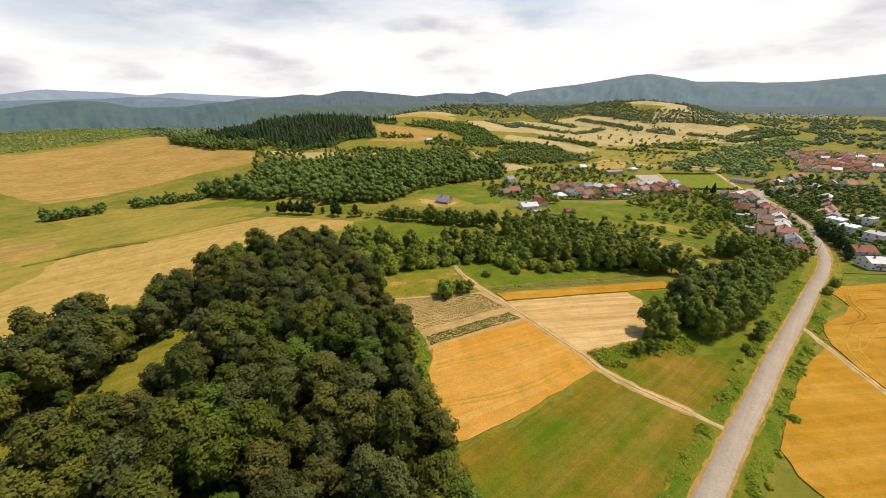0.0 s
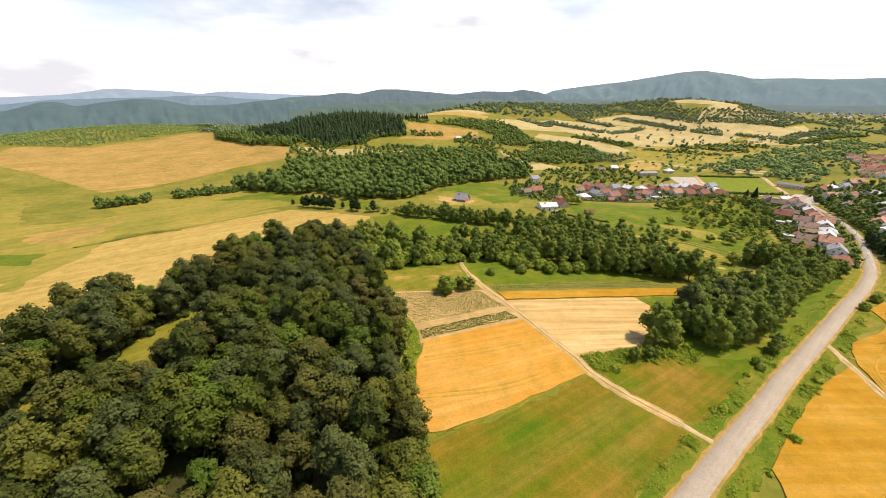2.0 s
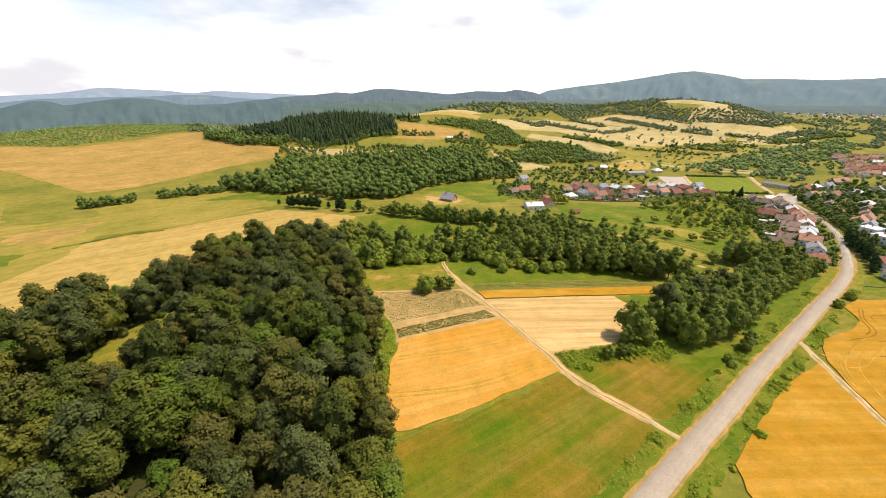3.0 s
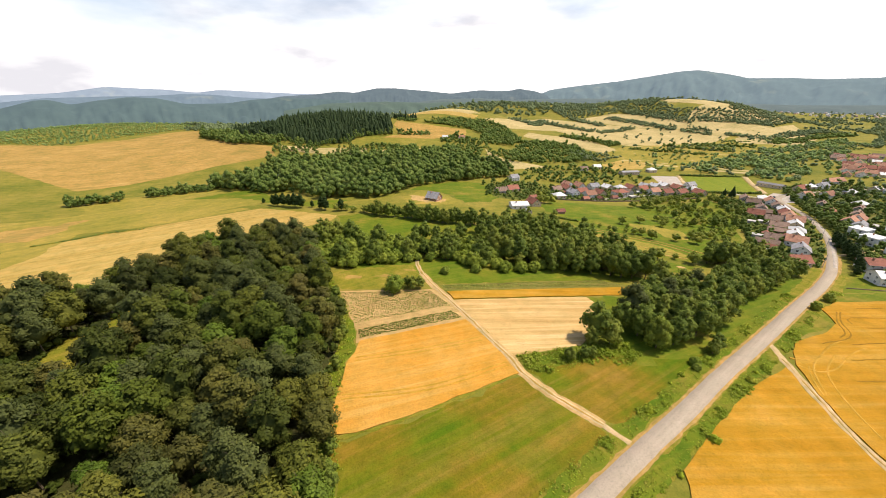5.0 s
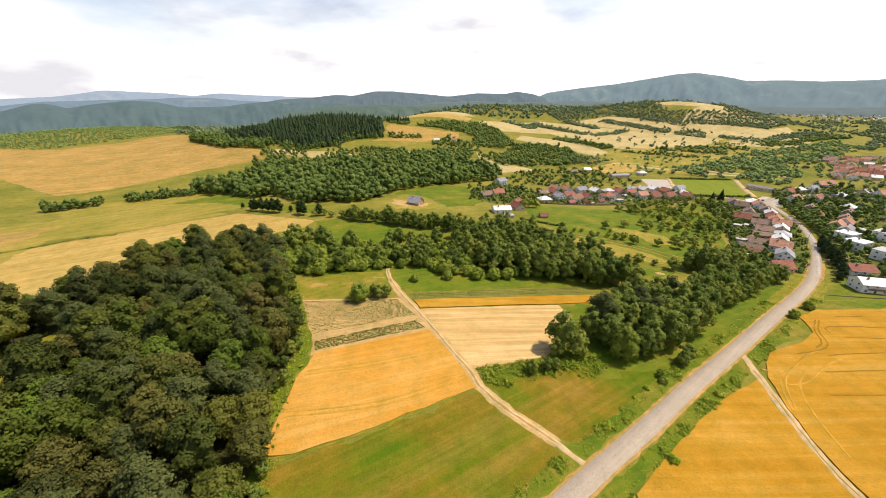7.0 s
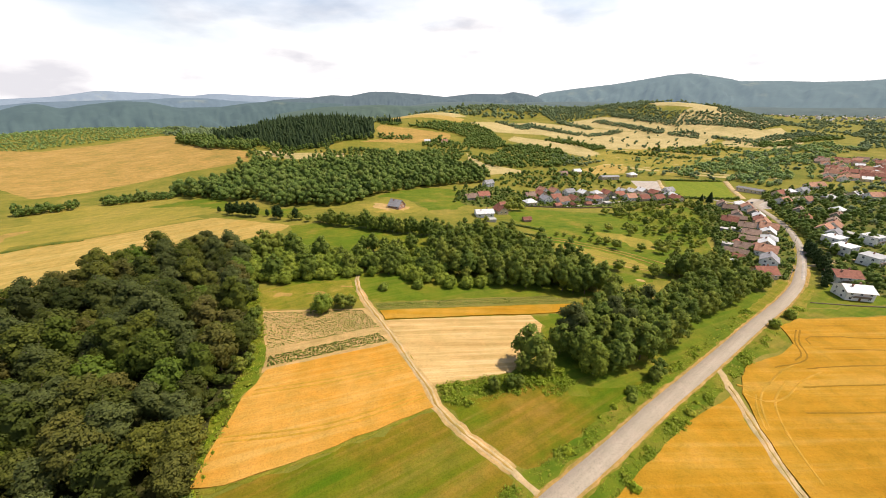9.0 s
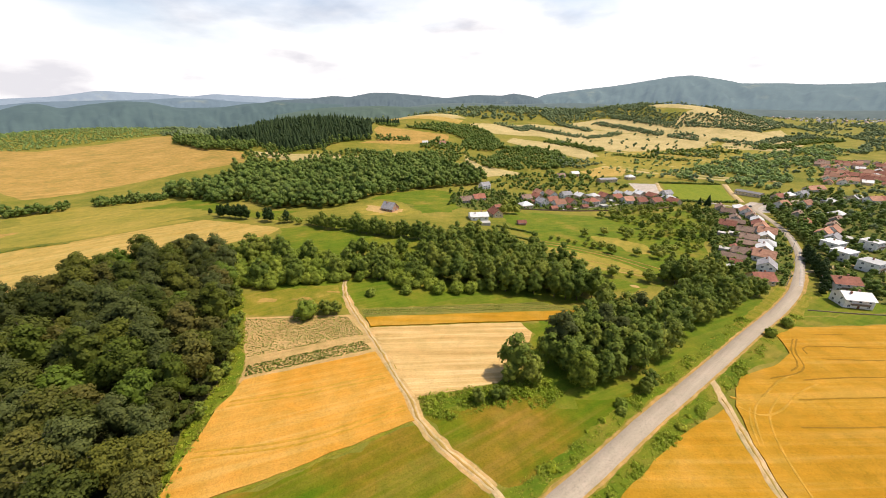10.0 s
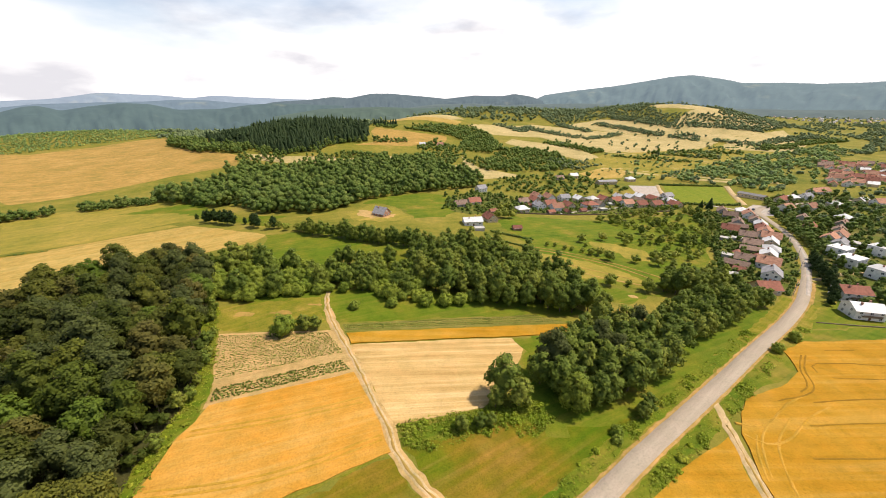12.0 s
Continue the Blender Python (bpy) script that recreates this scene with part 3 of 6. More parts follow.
field("meadow", [(60, 276), (76, 297), (144, 300), (236, 332), (236, 282), (196, 242), (178, 212), (160, 196), (132, 176), (92, 184), (72, 238)], M["lush"], "green orchard slope below the houses", 0.09, 7, 1.5)
field("grass_strip", [(76, 219), (90, 216), (116, 203), (128, 190), (124, 184), (106, 187), (95, 186), (88, 193), (82, 206)], M["olive"], "yellow strip of cut grass below the orchard", 0.2, 4, 1.4, "grass")
field("grass_strip", [(120, 246), (136, 243), (153, 231), (144, 213), (134, 215), (129, 220), (131, 226), (116, 235)], M["olive"], "rough yellow grass under orchard trees", 0.2, 4, 1.4, "grass")
field("sand_heap", [(111, 172), (116, 172), (115, 168.5), (110, 169)], M["soil"], "pale square of sand in the grass", 0.25, 2, 0.3, "sand")
for line, w_ in (([(78, 221), (92, 218), (118, 205), (132, 191)], 0.9), ([(84, 209), (98, 200), (124, 188)], 0.8), ([(77, 226), (96, 221), (121, 208), (140, 192)], 0.7)):
    ribbon("hay_row", line, w_, 0.3, M["hay"], "pale row of drying hay", 2, 0.3, "hay")
ribbon("ditch", [(86, 199), (106, 188.5), (124, 182.5)], 0.8, 0.22, M["shoulder"], "brown bare ditch below the hay strip", 2, 0.5, "ditch")
field("garden", [(172, 192), (196, 178), (226, 208), (250, 238), (266, 262), (288, 322), (262, 340), (236, 322), (222, 282), (196, 236)], M["garden"], "cluttered green gardens behind the street houses", 0.12, 6, 1.0)
field("garden", [(206, 166), (232, 158), (300, 165), (340, 230), (420, 330), (420, 400), (340, 380), (306, 322), (280, 268), (258, 232), (232, 198)], M["garden"], "green gardens round the houses", 0.12, 8, 1.0)
field("garden", [(78, 306), (120, 312), (240, 346), (262, 372), (240, 398), (150, 388), (96, 372)], M["garden"], "green gardens between the row houses", 0.12, 8, 1.0)
field("garden", [(20, 300), (40, 290), (80, 300), (100, 345), (62, 395), (24, 345)], M["garden"], "green gardens round scattered houses", 0.17, 8, 1.0)
field("meadow", [(-86, 226), (-60, 232), (4, 218), (8, 200), (-10, 178), (-32, 176), (-76, 190)], M["lush"], "green meadow between brook and tree row", 0.09, 7, 1.5)
field("meadow", [(90, 181), (110, 176), (128, 171), (150, 190), (130, 176), (107, 162), (91, 167)], M["lush"], "bright green strip by the brook", 0.16, 5, 1.4)
field("meadow", [(331, 311), (405, 338), (355, 290), (317, 282), (311, 295)], M["lush"], "green plot between the houses", 0.18, 8, 1.4)
field("hay_field", [(-218, 518), (-165, 530), (-132, 527), (-188, 500)], M["far_hay_hazed"], "dry clearing above the wood", 0.3, 9, 1)
field("hay_field", [(-90, 577), (-49, 562), (-44, 515), (-60, 530)], M["far_hay_hazed"], "dry clearing in the wood", 0.3, 9, 1)
field("meadow", [(-286, 221), (-268, 227), (-240, 195), (-226, 160), (-223, 134), (-216, 116), (-300, 150)], M["olive"], "fresh green band of grass on the slope", 0.22, 8, 2.0)
field("stubble_field", [(-330, 226), (-222, 231), (-170, 254), (-160, 250), (-204, 214), (-262, 190), (-320, 205)], M["olive"], "yellow band of cut grass on the slope", 0.2, 8, 2.0)
field("meadow", [(286, 485), (330, 480), (420, 560), (560, 660), (520, 700), (400, 620), (300, 560)], M["olive"], "long green and yellow garden strips", 0.25, 12, 2.2)

field("hay_field", [(531, 930), (633, 863), (768, 918), (691, 945), (613, 986), (518, 1050), (440, 1090), (303, 1042), (446, 952)], M["far_hay_hazed"], "dry yellow field below the far wood", 0.4, 20, 2)
field("hay_field", [(633, 863), (560, 770), (640, 705), (699, 742), (770, 810), (840, 960), (768, 918)], M["far_hay_hazed"], "dry yellow-green field beyond the trees", 0.45, 20, 2)
field("hay_field", [(-262, 530), (-196, 521), (-135, 537), (-128, 510), (-187, 492), (-240, 504)], M["far_hay_hazed"], "dry strip of grass below the dark wood", 0.35, 9, 1.5)
field("hay_field", [(-124, 526), (-95, 550), (-45, 500), (-46, 470), (-80, 500)], M["far_hay_hazed"], "dry clearing between the woods", 0.35, 9, 1.5)
field("hay_field", [(31, 529), (77, 509), (71, 466), (34, 462)], M["far_hay_hazed"], "dry field behind the green wood", 0.35, 9, 1.5)
field("hay_field", [(-128, 868), (-60, 880), (40, 860), (52, 900), (25, 900), (-59, 923), (-110, 905)], M["stubble"], "pale yellow field below the hilltop", 0.4, 12, 1.5)
# narrow strips of the far slope and of the orchard slope, side by side
strip_rnd = random.Random(19)
for k in range(13):
    a = Vector((215 + 0.54 * 17 * k, 560 + 0.84 * 17 * k))
    u, v = Vector((0.84, -0.54)), Vector((0.54, 0.84))
    n0, n1, w = strip_rnd.uniform(-10, 50), strip_rnd.uniform(130, 230), strip_rnd.uniform(7, 15)
    field("grass_strip", [tuple(a + u * n0), tuple(a + u * n1), tuple(a + u * n1 + v * w), tuple(a + u * n0 + v * w)],
          M[strip_rnd.choice(["olive", "far_hay_hazed", "lush", "stubble"])], "narrow strip of grassland on the far slope", 0.42, 16, 2.0)
for cx, cy, rx, ry in ((-55, 137, 5, 2.4), (-40, 140, 6, 2.2), (-50, 131, 3, 1.2), (-30, 147, 3.5, 1.4), (-62, 139, 2.5, 1.2)):
    field("bare_patch", [(cx + rx * math.cos(a) * (1 + 0.2 * math.sin(3 * a + cx)), cy + ry * math.sin(a) * (1 + 0.2 * math.cos(2 * a + cy))) for a in np.arange(0, 6.2, 0.52)], M["hay"], "dry bare patch in the grass", 0.16, 2.0, 1.3, "grass")

# road and tracks
TAIL = [(-300, -182), (-200, -110), (-110, -48)]
ribbon("verge", TAIL + ROAD[:11], 13.0, 0.16, M["verge"], "rough yellowing grass verge along the road", 2, 1.2, "grass")
for side_ in (5.3, -5.3):
    ribbon("verge", ROAD[:9], 3.4, 0.185, M["lush"], "lush green grass along the road verge", 2, 1.3, "grass", side_)
ribbon("shoulder", TAIL + ROAD[:12], 6.0, 0.20, M["shoulder"], "dry gravel shoulder along the road", 2, 0.5)
ribbon("street", ROAD[10:], 4.3, 0.24, M["asphalt"], "narrow village street of bleached asphalt", 3, 0.12, camber=0.04)
ribbon("road", TAIL + ROAD[:12], 4.8, 0.25, M["asphalt"], "narrow bleached asphalt country road", 3, 0.15, camber=0.04)
ribbon("pavement", [(206, 176), (229, 201), (253, 230), (270, 256)], 1.6, 0.30, M["paving"], "pale paved footway beside the village street", 3, 0.1, "pavement", 3.3)
ribbon("track_edge", PATH_LINE[1:-2], 2.5, 0.15, M["soil"], "dry trampled earth beside the ruts", 1.2, 0.85, "grass")
ribbon("track", PATH_LINE, 1.5, 0.20, M["dirt"], "pale dirt farm track with two ruts", 1.2, 0.45, "track")
ribbon("track_grass", PATH_LINE[1:], 0.45, 0.24, M["hay"], "grass crown between the ruts", 1.0, 0.55, "track")
ribbon("track", RIGHT_PATH, 1.9, 0.20, M["dirt"], "pale dirt farm track between wheat fields", 1.0, 0.45, "track")
ribbon("track_grass", RIGHT_PATH[1:], 0.3, 0.24, M["hay"], "grass crown between the ruts", 1.0, 0.5, "track")
ribbon("street", [(296, 325), (305, 340), (330, 355), (370, 362), (420, 372)], 6, 0.25, M["asphalt"], "village street of grey asphalt", 5)
ribbon("street", [(297, 326), (288, 345), (262, 372), (225, 362), (180, 348), (120, 318)], 3.2, 0.2, M["paving"], "narrow pale village lane", 5)
ribbon("driveway", [(222, 197), (236, 200), (252, 206), (280, 205), (310, 200)], 2.6, 0.2, M["dirt"], "pale curved gravel driveway", 3)
ribbon("footpath", [(352, 446), (330, 404), (309, 360)], 5, 0.24, M["dirt"], "sandy path along the sports pitch", 6)
ribbon("footpath", [(276, 455), (258, 412), (242, 372)], 4, 0.24, M["dirt"], "sandy path along the sports pitch", 6)
# wheel marks in the standing wheat
for line in ([(157.9, 129.4), (150.4, 121.5), (147.1, 115.2), (144.5, 111.7), (139.4, 108.8), (128.1, 106.0)], [(156.4, 129.6), (149.0, 121.7), (145.6, 115.6), (143.2, 112.6), (138.8, 110.1)],
             [(171.5, 125.3), (157.4, 124.7), (154.4, 123.1), (153.2, 119.8)], [(155.9, 117.3), (173, 117.0), (230, 117)], [(138.7, 105.6), (162.8, 107.8), (230, 109)], [(129.4, 96.5), (152.1, 98.1), (230, 101)],
             [(120.5, 86), (137.1, 86.4), (220, 90)], [(171.5, 125.3), (181, 124.6), (240, 126)], [(168, 132.8), (179.7, 133.2)]):
    ribbon("wheel_mark", line, 0.5, 0.37, M["wheat_dark"], "dark tractor wheel mark through standing wheat", 2, 0.16, "track")
for line in ([(108.5, 97), (112, 96), (118.5, 97.3), (129.3, 104.4), (140.5, 109.4)], [(131.1, 105.6), (116.5, 95.8), (110.1, 89.3), (105, 80)], [(111.4, 92.9), (107, 86.8), (103.5, 79.2)],
             [(108, 93), (112, 90), (120, 92), (131, 99), (142, 104)], [(104.5, 64), (108.5, 78), (115, 90), (126, 99)],
             [(-40.5, 85), (-20, 91), (0, 99)], [(-40.5, 83.4), (-20, 89.4), (1, 97.4)], [(-40.5, 69.5), (-16, 75), (8, 87)], [(-40.5, 68), (-16, 73.4), (8.6, 85.6)]):
    ribbon("wheel_mark", line, 0.6, 0.365, M["wheat_pale"], "pale flattened wheel mark in the wheat", 2, 0.22, "track")
ribbon("field_edge", [(10.5, 82), (-6, 72.2), (-23, 62.6), (-34, 57.5), (-41, 56)], 1.0, 0.2, M["verge"], "rough grass edge of the wheat field", 1.5, 0.85, "grass")
BALK = [(-247, 175), (-239, 182), (-233, 189), (-225, 198), (-207, 206)]
ribbon("field_edge", BALK, 1.3, 0.3, M["verge"], "rough grass balk across the slope", 3, 0.9, "grass")


# ---- hills on the horizon ----
def ridge(label, distance, crest, foot, colour, haze_glow, depth=700.0, seed=1.0):
    """A wooded mountain range far off; crest: bearings in degrees right of +y with the height there in metres. The
    colour after the base colour is emission that paints bluish haze over it.
    """
    a0, a1 = crest[0][0], crest[-1][0]
    deg = np.linspace(a0, a1, 420)
    # smooth crest through the summits and saddles
    top = np.interp(deg, [c[0] for c in crest], [c[1] for c in crest])
    k = np.hanning(9)
    top = np.convolve(np.pad(top, 4, mode="edge"), k / k.sum(), "valid")
    rows, verts = 18, []
    for r in range(rows):
        f = r / (rows - 4)
        rise = math.sin(min(f, 1.0) * math.pi / 2) ** 1.2 if f <= 1 else 1 - (f - 1) * 1.2
        dist = distance - depth * (1 - f)
        for d, t in zip(deg, top):
            spur = noise.fractal(Vector((d * 0.30 + f * 1.6, f * 3.2, seed + 5)), 0.8, 2.0, 4)
            fine = noise.noise(Vector((d * 2.5, f * 6, seed))) + 2.2 * noise.noise(Vector((d * 5, f * 9, seed + 2))) + 1.4 * noise.noise(Vector((d * 13, f * 14, seed + 3)))
            z = foot + (t - foot) * rise + (0.30 - abs(spur) * 1.2) * 1.1 * (t - foot) * rise * (1 - rise) + fine * 0.8
            a = radians(d)
            verts.append((dist * math.sin(a), dist * math.cos(a), z))
    n = len(deg)
    faces = [(r * n + i, r * n + i + 1, (r + 1) * n + i + 1, (r + 1) * n + i) for r in range(rows - 1) for i in range(n - 1)]
    m, nd, l, b = mat_base("far_wooded_hills_hazed", 1.0)
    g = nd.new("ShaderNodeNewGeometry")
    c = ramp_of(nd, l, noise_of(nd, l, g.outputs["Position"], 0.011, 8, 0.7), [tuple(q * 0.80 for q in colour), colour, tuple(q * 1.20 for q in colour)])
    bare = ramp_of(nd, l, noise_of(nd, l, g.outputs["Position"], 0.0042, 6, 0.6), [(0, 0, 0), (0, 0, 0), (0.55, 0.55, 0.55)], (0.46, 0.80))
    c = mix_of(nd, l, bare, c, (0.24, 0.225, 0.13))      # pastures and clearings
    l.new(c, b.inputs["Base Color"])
    # emission stands in for air haze; the slopes give no light themselves
    b.inputs["Emission Color"].default_value = (*haze_glow, 1)
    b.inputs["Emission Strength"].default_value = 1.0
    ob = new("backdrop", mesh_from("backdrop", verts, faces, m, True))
    return tagged(ob, label, "mountains", "", "structure")


# blue in base colour and emission is painted haze, strongest on the farthest ranges
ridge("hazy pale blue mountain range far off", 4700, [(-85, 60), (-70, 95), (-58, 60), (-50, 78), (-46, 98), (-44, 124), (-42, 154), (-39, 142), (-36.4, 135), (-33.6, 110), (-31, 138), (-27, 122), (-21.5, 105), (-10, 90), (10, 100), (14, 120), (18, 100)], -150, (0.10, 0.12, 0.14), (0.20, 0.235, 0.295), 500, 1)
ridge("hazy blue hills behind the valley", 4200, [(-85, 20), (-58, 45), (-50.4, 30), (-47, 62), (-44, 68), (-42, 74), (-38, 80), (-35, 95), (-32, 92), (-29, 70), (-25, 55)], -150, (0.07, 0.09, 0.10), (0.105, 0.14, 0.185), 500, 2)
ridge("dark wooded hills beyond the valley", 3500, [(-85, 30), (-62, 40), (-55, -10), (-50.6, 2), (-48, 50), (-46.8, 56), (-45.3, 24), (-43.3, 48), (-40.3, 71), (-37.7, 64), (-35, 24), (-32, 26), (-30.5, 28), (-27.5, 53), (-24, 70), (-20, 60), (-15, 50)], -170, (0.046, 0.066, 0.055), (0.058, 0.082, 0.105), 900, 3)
ridge("wooded hills far off, tinted blue-green by painted haze", 4000, [(-32, -20), (-29.6, 2), (-24, 78), (-19.5, 98), (-16.4, 124), (-14.1, 114), (-11, 156), (-8.5, 157), (-3.6, 131), (-0.3, 110), (3.8, 141), (7.9, 135), (9.5, 156), (11.8, 132), (13.4, 99), (16, 60)], -60, (0.040, 0.052, 0.047), (0.090, 0.116, 0.148), 800, 6)
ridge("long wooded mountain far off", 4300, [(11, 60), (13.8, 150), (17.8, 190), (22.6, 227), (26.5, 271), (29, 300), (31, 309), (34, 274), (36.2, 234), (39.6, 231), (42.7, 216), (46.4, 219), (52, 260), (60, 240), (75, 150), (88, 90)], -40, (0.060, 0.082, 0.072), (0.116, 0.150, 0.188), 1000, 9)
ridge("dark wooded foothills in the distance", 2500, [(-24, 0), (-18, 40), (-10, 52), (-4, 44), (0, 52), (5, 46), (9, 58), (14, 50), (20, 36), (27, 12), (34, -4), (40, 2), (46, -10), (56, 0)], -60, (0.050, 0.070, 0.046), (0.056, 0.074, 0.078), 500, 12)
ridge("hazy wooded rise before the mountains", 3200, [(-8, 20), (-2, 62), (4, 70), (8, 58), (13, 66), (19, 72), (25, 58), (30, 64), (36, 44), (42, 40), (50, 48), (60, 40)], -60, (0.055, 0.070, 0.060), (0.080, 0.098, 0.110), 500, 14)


# ---- trees ----
def part(name, me, parent, label=""):
    ob = new(name, me)
    ob.parent = parent
    if label:
        ob["label"] = label
    return ob


def ico(level):
    bm = bmesh.new()
    bmesh.ops.create_icosphere(bm, subdivisions=level, radius=1)
    v = np.array([q.co[:] for q in bm.verts])
    f = np.array([[q.index for q in g.verts] for g in bm.faces])
    bm.free()
    return v, f


ICO1, ICO2 = ico(1), ico(2)
WEDGE = (np.array([(0.9, 0, -0.3), (-0.45, 0.8, -0.3), (-0.45, -0.8, -0.3), (0, 0, 0.95)]), np.array([(0, 1, 3), (1, 2, 3), (2, 0, 3)]))     # a twig of three leaves


def leaf_quads(rng, p, out, size, up=0.25, wild=0.55):
    """Small four-cornered twigs of leaves at places p that face about outwards; their shading follows the crown's round."""
    k = len(p)
    nn = out + rng.normal(size=(k, 3)) * wild + np.array([0.05, -0.05, up])
    nn /= np.linalg.norm(nn, axis=1, keepdims=True)
    a = np.cross(nn, rng.normal(size=(k, 3)))
    a /= np.linalg.norm(a, axis=1, keepdims=True)
    b = np.cross(nn, a)
    s = size * rng.uniform(0.5, 1.4, (k, 1)) ** 1.2
    q = np.stack([p + a * s, p + b * s * 0.7, p - a * s, p - b * s * 0.7], 1)
    soft = out + nn * 0.62 + np.array([0.0, 0.0, 0.22])
    soft /= np.linalg.norm(soft, axis=1, keepdims=True)
    return q.reshape(-1, 3), np.repeat(soft, 4, axis=0)


def crown_arrays(rng, tall, radius, clear, clumps, leaves, size, pointed=0.0, core=ICO1, flat=1.0, ragged=0.22, egg=0.58):
    """One crown: boughs that bulge from an egg, each an inner clump under a loose coat of leaves.
    Returns vertices, faces of four corners and the way each vertex faces."""
    verts, faces, ways, off = [], [], [], 0
    mid, half = (tall + clear) / 2, (tall - clear) / 2
    turn0 = rng.uniform(0, 6.28)
    boughs = []
    for c in range(clumps):
        # boughs wind evenly over the egg from the top down
        dz = 1 - 1.75 * (c + 0.3) / clumps
        a = turn0 + c * 2.399963 + rng.uniform(-0.5, 0.5)
        ring = math.sqrt(max(0.0, 1 - dz * dz))
        taper = 1 - pointed * max(0.0, dz)
        few = clumps <= 6
        cr = radius * (rng.uniform(0.42, 0.58) if few else rng.uniform(0.27, 0.44)) * (0.65 + 0.35 * taper)
        r = rng.uniform(0.45, 0.60) if few else rng.uniform(0.52, 0.78)
        z = mid + dz * max(half - cr * 0.8, half * 0.4) + rng.uniform(-0.07, 0.07) * half
        boughs.append((np.array([math.cos(a) * ring * r * radius * taper, math.sin(a) * ring * r * radius * taper, z]), cr))
    hub = np.array([0, 0, mid - half * 0.15])
    if clumps > 6:
        v = ICO2[0] * (1 + 0.07 * rng.normal(size=(len(ICO2[0]), 1)))
        v = v * np.array([radius * egg, radius * egg, half * (egg + 0.04)])
        v[:, :2] *= np.clip(1 - pointed * v[:, 2:] / half, 0.4, 1.2)
        verts.append(v + hub)
        faces.append(np.hstack([ICO2[1], ICO2[1][:, 2:3]]))
        ways.append(ICO2[0])
        off = len(v)
    for cen, cr in boughs:
        v = core[0] * cr * (0.72 if clumps > 6 else 0.9) * (1 + 0.12 * rng.normal(size=(len(core[0]), 1)))
        v[:, 2] *= 0.9 * flat
        verts.append(v + cen)
        faces.append(np.hstack([core[1], core[1][:, 2:3]]) + off)
        ways.append(core[0])
        off += len(v)
    weight = np.array([cr ** 2 for _, cr in boughs])
    share = np.maximum(1, (leaves * weight / weight.sum()).astype(int))
    for (cen, cr), k in zip(boughs, share):
        away = cen - hub
        away /= np.linalg.norm(away) + 1e-6
        n = rng.normal(size=(k, 3)) + away * 0.55 + np.array([0, 0, 0.35])
        n /= np.linalg.norm(n, axis=1, keepdims=True)
        # sprays stand out in small tufts
        tuft = 1 + ragged * np.sin(n[:, 0:1] * 7 + turn0) * np.sin(n[:, 1:2] * 8 + cr * 9) * np.cos(n[:, 2:3] * 6)
        p = cen + n * cr * tuft * rng.uniform(0.82, 1.10, (k, 1)) * np.array([1, 1, 0.95 * flat])
        keep = np.ones(k, bool)
        for c2, r2 in boughs:
            if c2 is not cen:
                keep &= (((p - c2) / np.array([1, 1, 0.95 * flat])) ** 2).sum(1) > (r2 * 0.74) ** 2
        p, n = p[keep], n[keep]
        if not len(p):
            continue
        big = (p - hub) / np.array([radius, radius, half])
        big /= np.linalg.norm(big, axis=1, keepdims=True) + 1e-6
        out = n * 0.7 + big * 0.5
        out /= np.linalg.norm(out, axis=1, keepdims=True)
        q, w = leaf_quads(rng, p, out, size)
        verts.append(q)
        ways.append(w)
        faces.append(np.arange(len(q)).reshape(-1, 4) + off)
        off += len(q)
    return np.vstack(verts), np.vstack(faces), np.vstack(ways)


def quads_mesh(name, verts, faces, material, smooth=False, ways=None):
    """Faces of four corners; a face whose last two corners are one is a triangle. ways: the shading normal of each vertex."""
    tri = faces[:, 2] == faces[:, 3]
    order = np.concatenate([np.where(tri)[0], np.where(~tri)[0]])
    f = faces[order]
    nt = int(tri.sum())
    loops = np.concatenate([f[:nt, :3].ravel(), f[nt:].ravel()]).astype(np.int32)
    totals = np.concatenate([np.full(nt, 3), np.full(len(f) - nt, 4)]).astype(np.int32)
    starts = np.concatenate([[0], np.cumsum(totals)[:-1]]).astype(np.int32)
    me = bpy.data.meshes.new(name)
    me.vertices.add(len(verts))
    me.vertices.foreach_set("co", np.asarray(verts, np.float32).ravel())
    me.loops.add(len(loops))
    me.loops.foreach_set("vertex_index", loops)
    me.polygons.add(len(f))
    me.polygons.foreach_set("loop_start", starts)
    me.polygons.foreach_set("loop_total", totals)
    me.update(calc_edges=True)
    if smooth or ways is not None:
        me.polygons.foreach_set("use_smooth", np.ones(len(f), bool))
    if ways is not None:
        soft = me.attributes.new("custom_normal", "FLOAT_VECTOR", "POINT")
        soft.data.foreach_set("vector", np.asarray(ways, np.float32).ravel())
    me.materials.append(material)
    return me


def limb(bm, a, b, ra, rb, seg=6):
    a, b = Vector(a), Vector(b)
    q = (b - a).to_track_quat("Z", "Y").to_matrix()
    rings = []
    for p, r in ((a, ra), (b, rb)):
        rings.append([bm.verts.new(p + q @ Vector((r * math.cos(i * 2 * math.pi / seg), r * math.sin(i * 2 * math.pi / seg), 0))) for i in range(seg)])
    for i in range(seg):
        bm.faces.new((rings[0][i], rings[0][(i + 1) % seg], rings[1][(i + 1) % seg], rings[1][i]))


